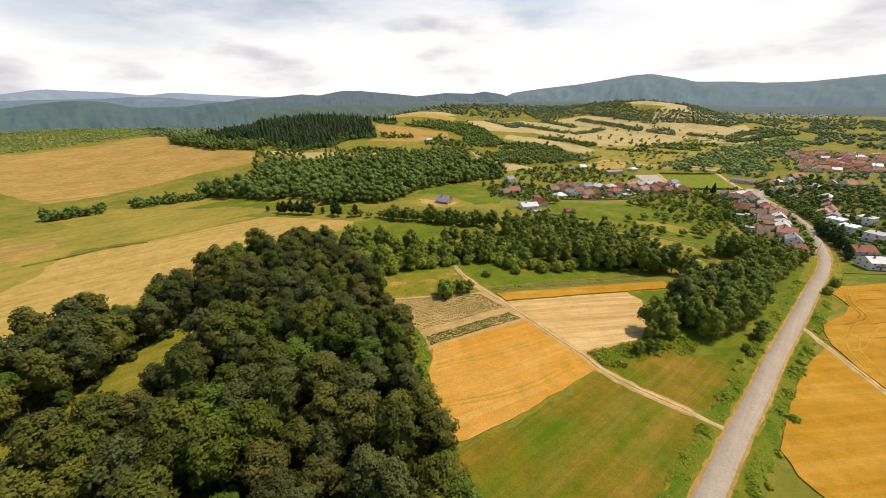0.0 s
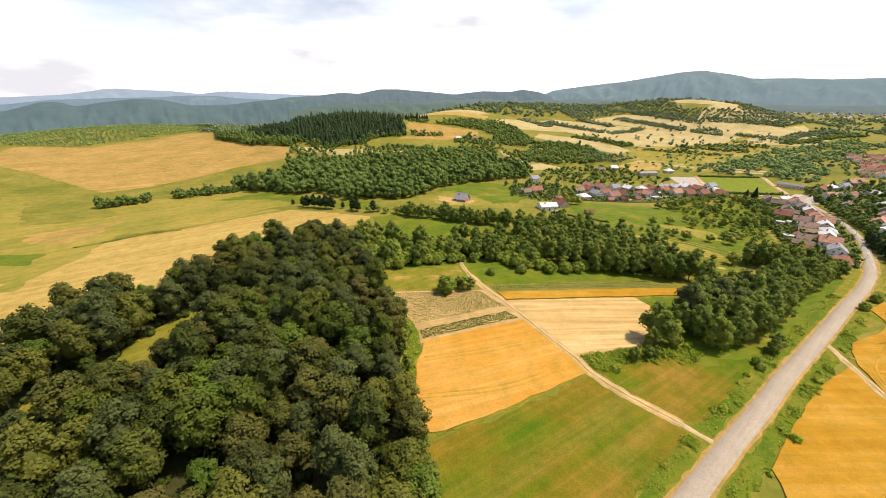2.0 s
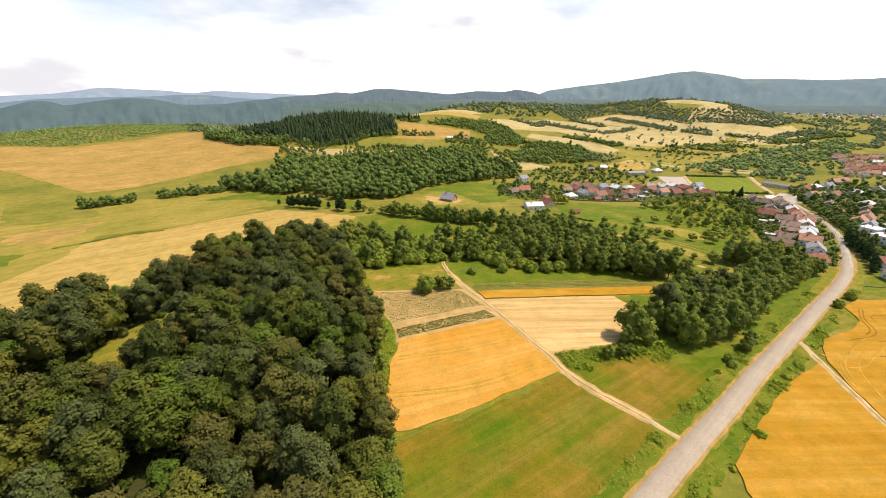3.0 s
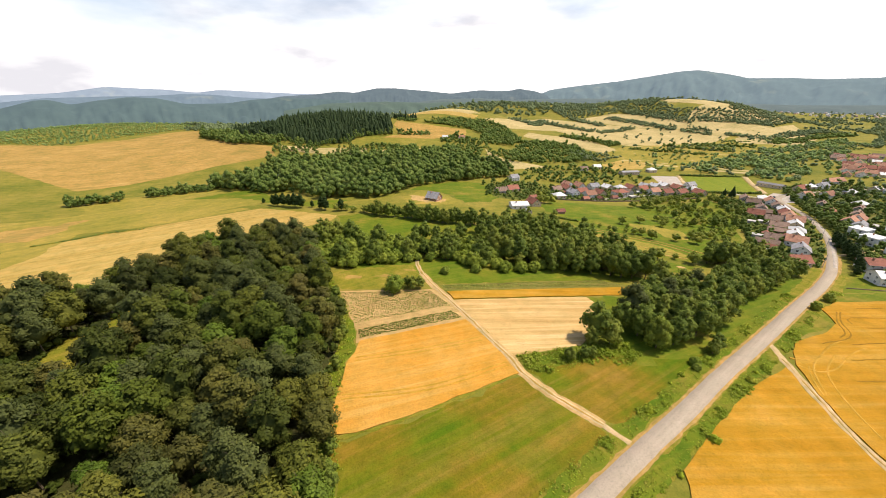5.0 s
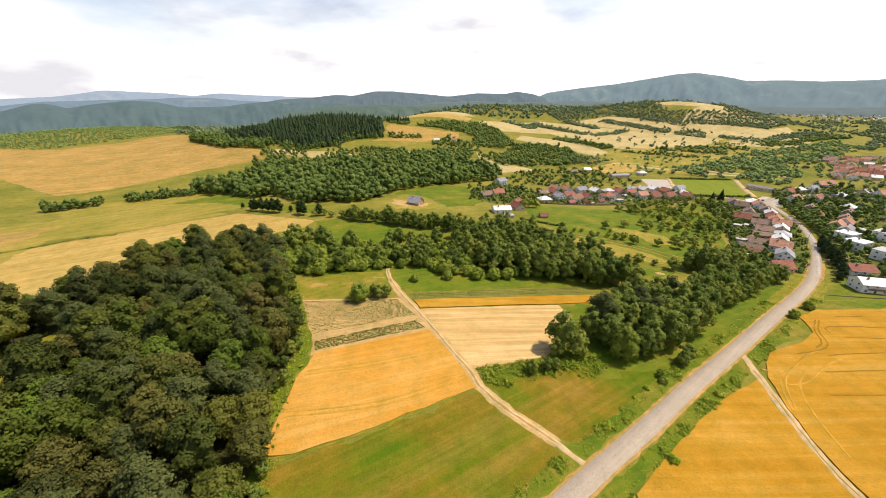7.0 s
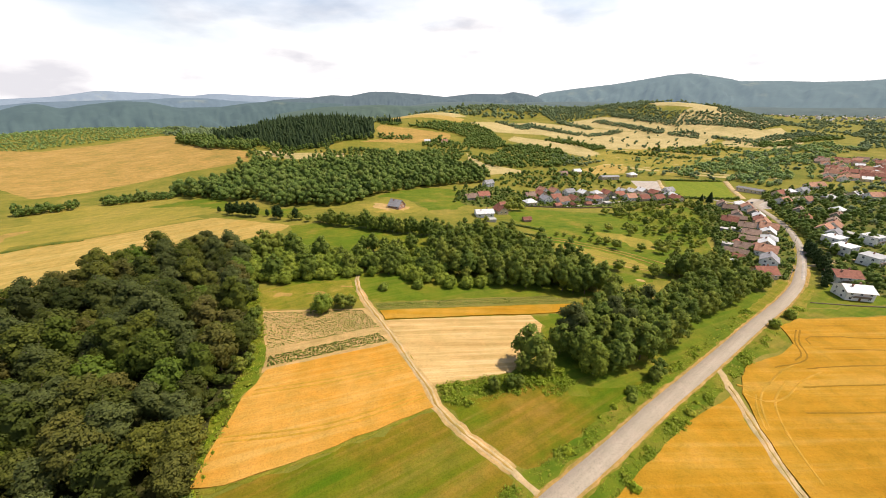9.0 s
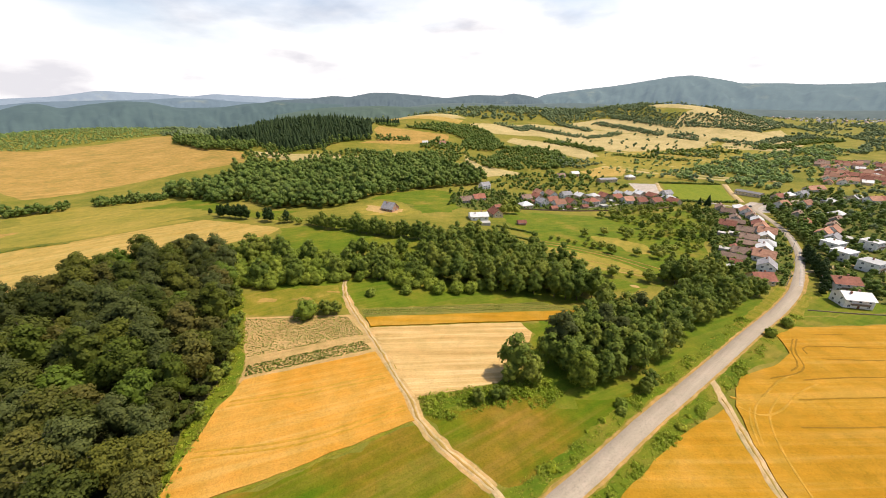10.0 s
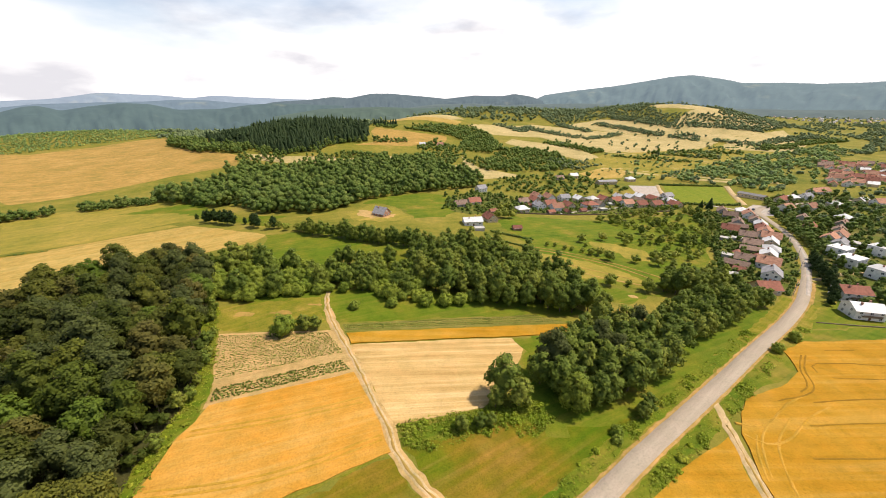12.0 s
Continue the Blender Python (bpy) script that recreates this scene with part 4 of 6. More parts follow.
def trunk_mesh(rng, tall, radius, clear, girth):
    bm = bmesh.new()
    z, p, r = -0.5, Vector((0, 0, -0.5)), girth
    steps = 4
    for i in range(steps):
        q = Vector((rng.normal() * 0.15, rng.normal() * 0.15, -0.5 + (tall * 0.85 + 0.5) * (i + 1) / steps))
        limb(bm, p, q, r, r * 0.72)
        if i:
            for k in range(3):
                a = rng.uniform(0, 2 * math.pi)
                e = Vector((math.cos(a) * radius * 0.6, math.sin(a) * radius * 0.6, q.z + rng.uniform(0.3, 0.2 * tall)))
                limb(bm, q, e, r * 0.4, r * 0.12, 4)
        p, r = q, r * 0.72
    me = bpy.data.meshes.new("trunk")
    bm.to_mesh(me)
    bm.free()
    me.materials.append(M["bark"])
    return me


def make_tree(name, label, category, group, seed, tall, radius, clear, clumps, leaves, size, material, girth=0.28, pointed=0.15, flat=1.0, stems=1):
    rng = np.random.default_rng(seed)
    root = tagged(new(name), label, category, group)
    root.empty_display_size = 0.5
    v, f, w = crown_arrays(rng, tall, radius, clear, clumps, leaves, size, pointed, ICO1, flat, 0.22 if stems == 1 else 0.12, 0.58 if stems == 1 else 0.76)
    part("trunk" if stems == 1 else "stem", trunk_mesh(rng, tall, radius, clear, girth), root, "grey-brown bark")
    part("crown", quads_mesh("crown", v, f, material, True, w), root)
    root.location = (0, -4000, -200)
    return root


def inside(p, poly):
    x, y = p
    hit_ = False
    for (ax, ay), (bx, by) in zip(poly, poly[1:] + poly[:1]):
        if (ay > y) != (by > y) and x < (bx - ax) * (y - ay) / (by - ay) + ax:
            hit_ = not hit_
    return hit_


def gap(p, line):
    """How far p lies from a broken line."""
    best, v = 1e9, Vector(p)
    for a, b in zip(line, line[1:]):
        a, b = Vector(a), Vector(b)
        t = max(0, min(1, (v - a).dot(b - a) / (b - a).length_squared))
        best = min(best, (v - a - (b - a) * t).length)
    return best


def spread(poly, spacing, seed, keep=None, tries=14):
    """Places strewn over an outline, no two nearer than the spacing."""
    rnd = random.Random(seed)
    xs, ys = [p[0] for p in poly], [p[1] for p in poly]
    cell, grid, out = spacing / 1.4, {}, []
    area = (max(xs) - min(xs)) * (max(ys) - min(ys))
    for _ in range(int(area / spacing ** 2 * tries)):
        p = (rnd.uniform(min(xs), max(xs)), rnd.uniform(min(ys), max(ys)))
        if not inside(p, poly) or (keep and not keep(p)):
            continue
        g = (int(p[0] // cell), int(p[1] // cell))
        if any((q[0] - p[0]) ** 2 + (q[1] - p[1]) ** 2 < spacing ** 2 for i in range(-2, 3) for j in range(-2, 3) for q in grid.get((g[0] + i, g[1] + j), ())):
            continue
        grid.setdefault(g, []).append(p)
        out.append(p)
    return out


PLACED = {}


def plant(proto, x, y, scale, turn, lean=0.0):
    """A tree of a kind at a place: the first one is the prototype itself."""
    m = Matrix.LocRotScale((x, y, height(x, y) - 0.1), Euler((lean, -lean * 0.5, turn)), (scale, scale, scale * 1.0))
    if proto.name not in PLACED:
        PLACED[proto.name] = proto
        proto.matrix_basis = m
        return proto
    twin = copy_thing(proto, Matrix.Identity(4))
    twin.matrix_basis = m
    return twin


def wood(poly, spacing, seed, protos, scales, keep=None):
    rnd = random.Random(seed)
    for x, y in spread(poly, spacing, seed, keep):
        plant(rnd.choice(protos), x, y, rnd.uniform(*scales), rnd.uniform(0, 6.28), rnd.uniform(-0.05, 0.05))


GF = "trees of the near forest"
oak_a = make_tree("forest_tree", "broad-leaved forest tree with dark olive crown", "tree", GF, 11, 15.5, 5.0, 2.5, 20, 2700, 0.30, M["leaf"])
oak_b = make_tree("forest_tree", "broad-leaved forest tree with dark olive crown", "tree", GF, 12, 14.0, 5.3, 2.0, 22, 2700, 0.30, M["leaf"], pointed=0.05)
oak_c = make_tree("forest_tree", "tall forest tree with narrow dark green crown", "tree", GF, 13, 16.8, 4.3, 2.5, 18, 2600, 0.30, M["leaf"], pointed=0.4)
oak_d = make_tree("forest_tree", "forest tree with grey-green feathery crown", "tree", GF, 14, 16.2, 4.8, 2.5, 20, 2700, 0.28, M["leaf_grey"], pointed=0.35)
oak_e = make_tree("forest_tree", "forest tree with pale olive-brown crown", "tree", GF, 15, 14.5, 4.6, 2.5, 19, 2600, 0.29, M["leaf_olive"], pointed=0.3)
oak_f = make_tree("forest_tree", "lower forest tree with fresh green crown", "tree", GF, 16, 12.0, 4.6, 1.0, 18, 2400, 0.30, M["leaf_fresh"])
field("clearing", [(-113, 108), (-117, 92), (-119, 80), (-122, 64), (-129, 46), (-140, 30), (-160, 38), (-150, 56), (-142.5, 70), (-139.5, 81), (-137, 94), (-132, 108)], M["verge"], "sunny strip of yellow grass in the forest", 0.24, 4, 0.8)
FOREST = [(-37, 28), (-38, 46), (-42, 58), (-46, 72), (-48.5, 92), (-53, 108), (-61, 125), (-68, 140), (-76, 150), (-84, 168), (-106, 176), (-132, 158), (-140, 135), (-143, 112), (-160, 108), (-168, 94), (-160, 72), (-152, 40), (-110, 14), (-60, 12)]
CLEARING = [(-121, 106), (-125, 92), (-127, 80), (-130, 66), (-137, 50), (-148, 34)]
field("forest_floor", FOREST, M["forest_floor"], "dark leaf litter under the forest trees", 0.06, 6, 1.2)
wood(FOREST, 6.6, 5, [oak_a, oak_a, oak_b, oak_b, oak_c, oak_d, oak_d, oak_e, oak_f], (0.74, 1.24), lambda p: gap(p, CLEARING) > 11.0)

alder_a = make_tree("alder_tree", "tall dark green alder by the brook", "tree", "trees along the brook", 21, 16.0, 3.9, 1.0, 15, 1050, 0.40, M["leaf_dark"], pointed=0.45)
alder_b = make_tree("alder_tree", "dark green leafy tree by the brook", "tree", "trees along the brook", 22, 14.0, 4.5, 0.6, 15, 1050, 0.41, M["leaf_dark"], pointed=0.15)
alder_c = make_tree("alder_tree", "mid-green leafy tree by the brook", "tree", "trees along the brook", 23, 12.5, 4.2, 0.6, 14, 1000, 0.40, M["leaf_dark"], pointed=0.2)
willow_a = make_tree("willow_bush", "round light green willow bush", "bush", "willow bushes in the meadow", 31, 5.8, 3.8, -0.3, 15, 1100, 0.27, M["leaf_light"], 0.12, 0.0, 1.0, 3)
willow_b = make_tree("willow_bush", "wide light green willow bush", "bush", "willow bushes in the meadow", 32, 7.2, 4.2, -0.3, 16, 1150, 0.28, M["leaf_light"], 0.12, 0.0, 1.0, 3)
shrub = make_tree("shrub", "low green roadside shrub", "bush", "roadside shrubs", 33, 1.9, 1.5, -0.2, 8, 360, 0.17, M["leaf_bramble"], 0.05, 0.0, 1.0, 3)
fruit_a = make_tree("orchard_tree", "small round green orchard tree", "tree", "orchard and garden trees", 41, 6.2, 3.0, 0.6, 8, 420, 0.32, M["leaf_orchard"], 0.14)
fruit_b = make_tree("orchard_tree", "small light green orchard tree", "tree", "orchard and garden trees", 42, 5.2, 2.7, 0.5, 8, 420, 0.30, M["leaf_light"], 0.12)

# brook wood, from the willows to the tall alders
wood([(-78, 150), (-62, 149), (-40, 155), (-30, 160), (-30, 172), (-50, 176), (-80, 186), (-96, 176)], 4.6, 6, [willow_a, willow_b, willow_b, alder_c], (0.75, 1.1))
wood([(-78, 147), (-62, 146), (-44, 151), (-30, 154), (-30, 158), (-62, 152), (-78, 152)], 4.2, 16, [willow_a, willow_b], (0.75, 0.95))
wood([(0, 153), (28, 153), (46, 155), (46, 159), (28, 158), (0, 158)], 5.2, 17, [willow_a, willow_b, alder_c], (0.4, 0.95))
wood([(-24, 162), (0, 153), (14, 156), (14, 178), (-20, 176)], 4.4, 7, [willow_a, willow_a, willow_b, alder_c], (0.75, 1.05))
wood([(6, 178), (16, 160), (30, 158), (52, 154), (66, 154.5), (80, 150), (92, 146), (90, 160), (76, 184), (52, 206), (33, 212), (8, 206)], 4.9, 8, [alder_a, alder_a, alder_b, alder_b, alder_c], (0.75, 1.1))
wood([(-33, 160), (-28, 156), (2, 158), (13, 166), (10, 184), (-14, 188), (-31, 183), (-35, 171)], 4.6, 18, [willow_a, willow_b, willow_b, alder_c], (0.6, 0.95))
linden = make_tree("linden_tree", "round linden tree with yellow-green crown", "tree", "", 24, 13.0, 5.2, 0.3, 18, 2200, 0.33, M["leaf_linden"], pointed=0.1)
plant(linden, 63, 99.5, 0.95, 0.4)
copper = make_tree("copper_tree", "round tree with brownish-green crown", "tree", "", 25, 11.0, 5.0, 0.5, 18, 2000, 0.33, M["leaf_copper"])
plant(copper, -114, 184, 0.95, 0.4)
# clump by the road
wood([(54, 109), (61, 101), (70, 101), (94, 112), (103, 120), (102, 136), (86, 142), (70, 128)], 4.8, 9, [alder_a, alder_b, alder_b, alder_c, oak_d], (0.85, 1.15))
wood([(104, 126), (120, 134), (160, 158), (174, 167), (162, 171), (140, 164), (122, 152), (106, 142)], 4.8, 10, [alder_b, alder_b, alder_a, alder_c], (0.75, 1.0))
wood([(127, 172), (160, 174), (170, 182), (158, 187), (132, 184)], 4.8, 11, [alder_a, alder_b], (0.75, 0.95))
for kind_, x, y, s in ((alder_b, 42, 102.5, 1.14), (alder_b, 46.5, 99.5, 0.8), (alder_c, 39.5, 99, 0.62), (alder_c, 84, 99.5, 0.62), (alder_c, 82, 97.5, 0.5), (willow_b, -34, 126.5, 1.08), (alder_c, -26.5, 129, 0.55), (alder_c, -23.5, 130, 0.5), (alder_c, -29, 131, 0.45), (willow_a, -13, 145, 0.62),
                       (willow_a, 2, 148.5, 0.7), (willow_a, 16, 151, 0.9), (willow_a, 24, 152, 0.9), (alder_c, 29.5, 90, 0.46), (alder_c, 34.5, 91.5, 0.44), (alder_c, 37.5, 92, 0.40), (willow_a, 72, 91.5, 0.5), (willow_b, 149, 131.5, 0.55),
                       (willow_b, 162, 139, 0.6), (willow_a, 71, 89, 0.42), (alder_b, 88, 176, 0.55)):
    plant(kind_, x, y, s, x * 1.7)
rnd = random.Random(77)
for line, n, off in ((ROAD[2:9], 10, 6.2), (ROAD[2:8], 10, -6.6)):
    pts = rounded(line, False, 1.0)
    for _ in range(n):
        i = rnd.randrange(1, len(pts) - 1)
        d = Vector((pts[i + 1][0] - pts[i - 1][0], pts[i + 1][1] - pts[i - 1][1])).normalized()
        o = off + rnd.uniform(-1.0, 2.2) * (1 if off > 0 else -1)
        x, y = pts[i][0] - d.y * o, pts[i][1] + d.x * o
        if gap((x, y), PATH_LINE) > 3 and gap((x, y), RIGHT_PATH) > 3:
            plant(shrub, x, y, rnd.choice([0.35, 0.45, 0.55, 0.7, 1.0]) * rnd.uniform(0.8, 1.2), rnd.uniform(0, 6))
# shrubs along the forest edge
edge = rounded([(-33.5, 44), (-38, 56), (-43, 72), (-45.5, 92), (-50, 108), (-58, 126), (-66, 142)], False, 1.0)
for i in range(0, len(edge), 3):
    x, y = edge[i]
    plant(alder_c if rnd.random() < 0.45 else shrub, x - 1.5 + rnd.uniform(-1.3, 1.0), y, rnd.uniform(0.28, 0.5), rnd.uniform(0, 6))
# row of trees below the lone house
for kind_, a, b, n, s in ((alder_c, (-64, 228), (-10, 214), 18, 0.72), (alder_b, (-36, 219), (6, 212), 13, 0.8), (fruit_a, (-92, 240), (-60, 229), 6, 0.9)):
    for i in range(n):
        t = (i + rnd.uniform(-0.3, 0.3)) / (n - 1)
        plant(kind_, a[0] + (b[0] - a[0]) * t, a[1] + (b[1] - a[1]) * t + rnd.uniform(-3, 3), s * rnd.uniform(0.75, 1.15), rnd.uniform(0, 6))
# orchard and gardens, denser towards the houses
def clustered(s, cut):
    return lambda p: noise.noise(Vector((p[0] * 0.05, p[1] * 0.05, s))) > cut


wood([(143, 291), (158, 288), (164, 279), (150, 256), (148, 232), (150, 224), (160, 219), (172, 220), (186, 228), (225, 285), (258, 340), (244, 356), (187, 328)], 5.4, 12, [fruit_a, fruit_a, fruit_b, fruit_b], (0.5, 0.95), clustered(4.0, 0.06))
for x, y, s in ((113, 242, 1.0), (129, 249, 1.0), (146, 257, 0.9), (148, 251, 1.0), (142, 242, 0.9), (111, 220, 0.8), (116, 220, 0.9), (119, 213, 1.1), (91, 185, 1.15), (106, 180, 1.1), (116, 181, 0.6), (123, 176, 1.2), (134, 212, 0.9), (146, 209, 1.2),
                (97, 226, 0.5), (101, 225, 0.5), (87, 230, 0.5), (92, 230, 0.5), (107, 223, 0.55), (113, 234, 0.5), (157, 301, 1.3), (161, 298, 1.3), (171, 306, 1.4), (146, 296, 1.1), (154, 218, 1.1), (149, 220, 1.0), (63, 285, 1.2), (68, 287, 1.3), (74, 288, 1.3), (69, 310, 1.2), (76, 316, 1.2)):
    plant(fruit_a, x, y, s, x * 1.3)
wood([(150, 245), (196, 245), (236, 280), (238, 330), (200, 330)], 6.5, 14, [fruit_b, alder_c], (0.45, 0.75), clustered(9.0, 0.05))


def conifer_arrays(rng, tall, radius, tiers, seg):
    verts, faces, ways, off = [], [], [], 0
    for i in range(tiers):
        z0 = tall * (0.06 + 0.80 * i / tiers)
        z1 = min(tall, z0 + tall * 1.9 / tiers)
        r = radius * (1 - i / tiers) ** 0.85 + 0.15
        a = np.arange(seg) * 2 * math.pi / seg + rng.uniform(0, 6)
        rr = r * rng.uniform(0.7, 1.2, seg)
        ring = np.stack([np.cos(a) * rr, np.sin(a) * rr, np.full(seg, z0) + rng.uniform(-0.25, 0.25, seg)], -1)
        verts.append(np.vstack([ring, [[0, 0, z1]]]))
        k = np.arange(seg)
        faces.append(np.stack([k, (k + 1) % seg, np.full(seg, seg), np.full(seg, seg)], -1) + off)
        ways.append(np.vstack([np.stack([np.cos(a), np.sin(a), np.full(seg, 0.35)], -1), [[0, 0, 1]]]))
        off += seg + 1
    return np.vstack(verts), np.vstack(faces), np.vstack(ways)


def make_spruce(label, seed, tall, radius):
    rng = np.random.default_rng(seed)
    root = tagged(new("spruce_tree"), label, "tree", "spruces by the street")
    part("trunk", trunk_mesh(rng, tall, 0.5, 0.5, 0.18), root, "dark bark")
    v, f, w = conifer_arrays(rng, tall, radius, 14, 18)
    part("crown", quads_mesh("crown", v, f, M["needles"], True, w), root)
    return root


pine = make_tree("pine_tree", "dark bushy pine beside the meadow", "tree", "pines by the meadow", 52, 10.5, 3.4, 0.4, 13, 900, 0.36, M["needles"], 0.2, 0.55)
for x, y, s in ((-158, 266, 0.45), (-147, 259, 0.8), (-142, 255, 0.95), (-137, 255, 1.0), (-131, 252, 0.95), (-126, 250, 1.05), (-121, 248, 1.0), (-113, 249, 0.5), (-104, 243, 0.9), (-100, 240, 0.95), (-88, 238, 0.85)):
    plant(pine, x, y, s, x)
spruce = make_spruce("dark green spruce with drooping branches", 51, 11, 3.1)
for x, y, s in ((268, 349, 1.1), (262, 352, 0.8), (246, 221, 0.7), (238, 211, 1.0), (232, 201, 0.7), (225, 190, 0.7)):
    plant(spruce, x, y, s, x)
for x, y, s in ((240, 215, 0.8), (237, 209, 0.75), (233, 203, 0.85), (229, 198, 0.8), (226, 193, 0.85), (243, 219, 0.75), (235, 206, 0.7), (230, 195, 0.9), (222, 187, 0.8), (218, 181, 0.8), (214, 177, 0.75), (249, 226, 0.65), (209, 172, 0.7), (205, 169, 0.55)):
    plant(pine, x, y, s, x * 1.9)


# ---- woods as one mass each ----
def mass(name, label, places, kinds, scales, material, seed, category="trees"):
    """Many trees as one mesh: copies of a few small crowns."""
    rng = np.random.default_rng(seed)
    verts, faces, ways, off = [], [], [], 0
    if not places:
        return None
    z = heights(np.array([p[0] for p in places]), np.array([p[1] for p in places]))
    for (x, y), h in zip(places, z):
        v, f, n = kinds[rng.integers(len(kinds))]
        a, s = rng.uniform(0, 6.28), rng.uniform(*scales)
        c, d = math.cos(a) * s, math.sin(a) * s
        w = np.stack([v[:, 0] * c - v[:, 1] * d + x, v[:, 0] * d + v[:, 1] * c + y, v[:, 2] * s * rng.uniform(0.85, 1.15) + h - 0.3], -1)
        verts.append(w)
        faces.append(f + off)
        ways.append(np.stack([(n[:, 0] * c - n[:, 1] * d) / s, (n[:, 0] * d + n[:, 1] * c) / s, n[:, 2]], -1))
        off += len(v)
    ob = new(name, quads_mesh(name, np.vstack(verts), np.vstack(faces), material, True, np.vstack(ways)))
    return tagged(ob, label, category, "", "stuff")


rngk = np.random.default_rng(3)
MID = [crown_arrays(rngk, t, r, -0.5, 6, 84, 0.54, 0.1, ICO1, 1.0, 0.1) for t, r in ((12, 5.0), (13.5, 4.6), (11, 5.6), (9, 4.8), (12.5, 6.0), (10, 4.2), (14, 5.2))]
FAR = [crown_arrays(rngk, t, r, -0.5, 3, 36, 0.62, 0.1, ICO1, 1.0, 0.1) for t, r in ((7.5, 5.2), (9.5, 4.8), (6.0, 6.0), (7.0, 4.4), (5.0, 5.0))]
LOW = [crown_arrays(rngk, t, r, 0.0, 3, 44, 0.42, 0.0) for t, r in ((3.2, 2.2), (2.6, 2.0))]
SPR = [conifer_arrays(rngk, t, r, 9, 10) for t, r in ((15, 4.6), (17.5, 4.8), (14, 4.8), (12, 4.4))]
BRAM = [crown_arrays(rngk, t, r, -0.2, 5, 80, 0.24, 0.0, WEDGE, 0.8, 0.5) for t, r in ((1.3, 1.7), (1.7, 1.5), (0.9, 1.9))]
TUFT = [crown_arrays(rngk, t, r, -0.1, 3, 30, 0.20, 0.0, WEDGE, 0.8, 0.5) for t, r in ((0.55, 0.95), (0.75, 0.8), (0.4, 1.1))]

mass("woods", "dense mid-green broad-leaved wood", spread([(-252, 348), (-242, 336), (-210, 320), (-171, 303), (-150, 306), (-117, 277), (-72, 274), (-60, 285), (-43, 322), (-1, 362), (42, 397), (62, 421), (49, 462), (30, 492), (0, 540), (-36, 550), (-60, 530), (-100, 500), (-124, 480), (-172, 452), (-225, 470), (-235, 440), (-208, 405)], 5.7, 21), MID, (0.68, 1.3), M["woods"], 1)
mass("spruce_wood", "dark spruce wood on the hilltop", spread([(-310, 575), (-270, 556), (-212, 532), (-172, 556), (-160, 592), (-120, 640), (-124, 700), (-140, 780), (-250, 800), (-320, 760)], 5.6, 22), SPR + SPR + SPR + MID[:2], (0.66, 1.2), M["spruces"], 2)
mass("spruce_wood", "lower spruces at the end of the dark wood", spread([(-330, 570), (-310, 575), (-320, 760), (-360, 780), (-420, 700)], 6.0, 26), SPR + MID[:2], (0.4, 0.85), M["spruces"], 6)
mass("spruce_wood", "low spruces at the field edge of the dark wood", spread([(-160, 592), (-112, 636), (-122, 700), (-120, 640)], 6.0, 27), SPR + MID[:2], (0.4, 0.8), M["spruces"], 7)
mass("woods", "broad-leaved fringe of the spruce wood", spread([(-330, 562), (-268, 548), (-212, 524), (-168, 550), (-156, 588), (-108, 634), (-116, 645), (-166, 600), (-176, 564), (-212, 538), (-268, 562)], 6.5, 25), MID, (0.5, 0.9), M["woods"], 5)
mass("woods", "green broad-leaved edge of the spruce wood", spread([(-424, 606), (-335, 540), (-268, 531), (-262, 552), (-330, 572), (-420, 640), (-480, 700)], 5.6, 23), MID, (0.75, 1.05), M["woods"], 3)
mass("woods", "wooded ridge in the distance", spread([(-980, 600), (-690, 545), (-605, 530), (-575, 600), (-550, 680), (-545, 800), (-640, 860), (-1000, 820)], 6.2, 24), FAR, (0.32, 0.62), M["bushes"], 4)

mass("woods", "hazy wood behind the hay field", spread([(-500, 722), (-440, 640), (-400, 690), (-350, 790), (-250, 810), (-140, 790), (-120, 860), (-300, 960), (-560, 980), (-640, 860), (-545, 800), (-530, 716)], 8.0, 28), FAR, (0.8, 1.4), M["woods_hazed"], 8)
mass("spruce_wood", "small dark clump of spruces on the hill", spread([(-132, 812), (-127, 800), (-92, 798), (-86, 812)], 4.5, 29), SPR, (0.7, 1.0), M["spruces"], 9)
mass("undergrowth", "dark undergrowth between the forest trees", spread(FOREST, 5.5, 30, lambda p: gap(p, CLEARING) > 8.5), LOW, (0.8, 1.9), M["undergrowth"], 31, "bushes")
# hedges, thickets and scattered trees of the far land: two ends, depth, spacing
HEDGES = [((413, 1044), (534, 925), 26), ((539, 914), (584, 865), 16), ((609, 858), (661, 796), 18), ((656, 783), (699, 739), 26), ((231, 994), (180, 900), 20), ((228, 770), (287, 673), 34), ((-104, 645), (-53, 677), 18),
          ((-124, 774), (-85, 794), 24), ((-130, 554), (-68, 562), 14), ((380, 690), (470, 640), 12), ((300, 640), (400, 600), 10), ((430, 720), (560, 700), 12), ((218, 972), (314, 868), 26), ((137, 958), (208, 918), 22), ((564, 930), (594, 890), 14), ((755, 866), (771, 811), 14), ((617, 980), (763, 928), 30), ((477, 1090), (597, 968), 34), ((310, 1049), (372, 961), 24), ((672, 805), (891, 916), 20), ((623, 741), (918, 888), 18), ((322, 855), (434, 942), 14), ((110, 678), (196, 619), 20), ((-324, 272), (-299, 297), 13), ((-285, 308), (-240, 331), 15)]
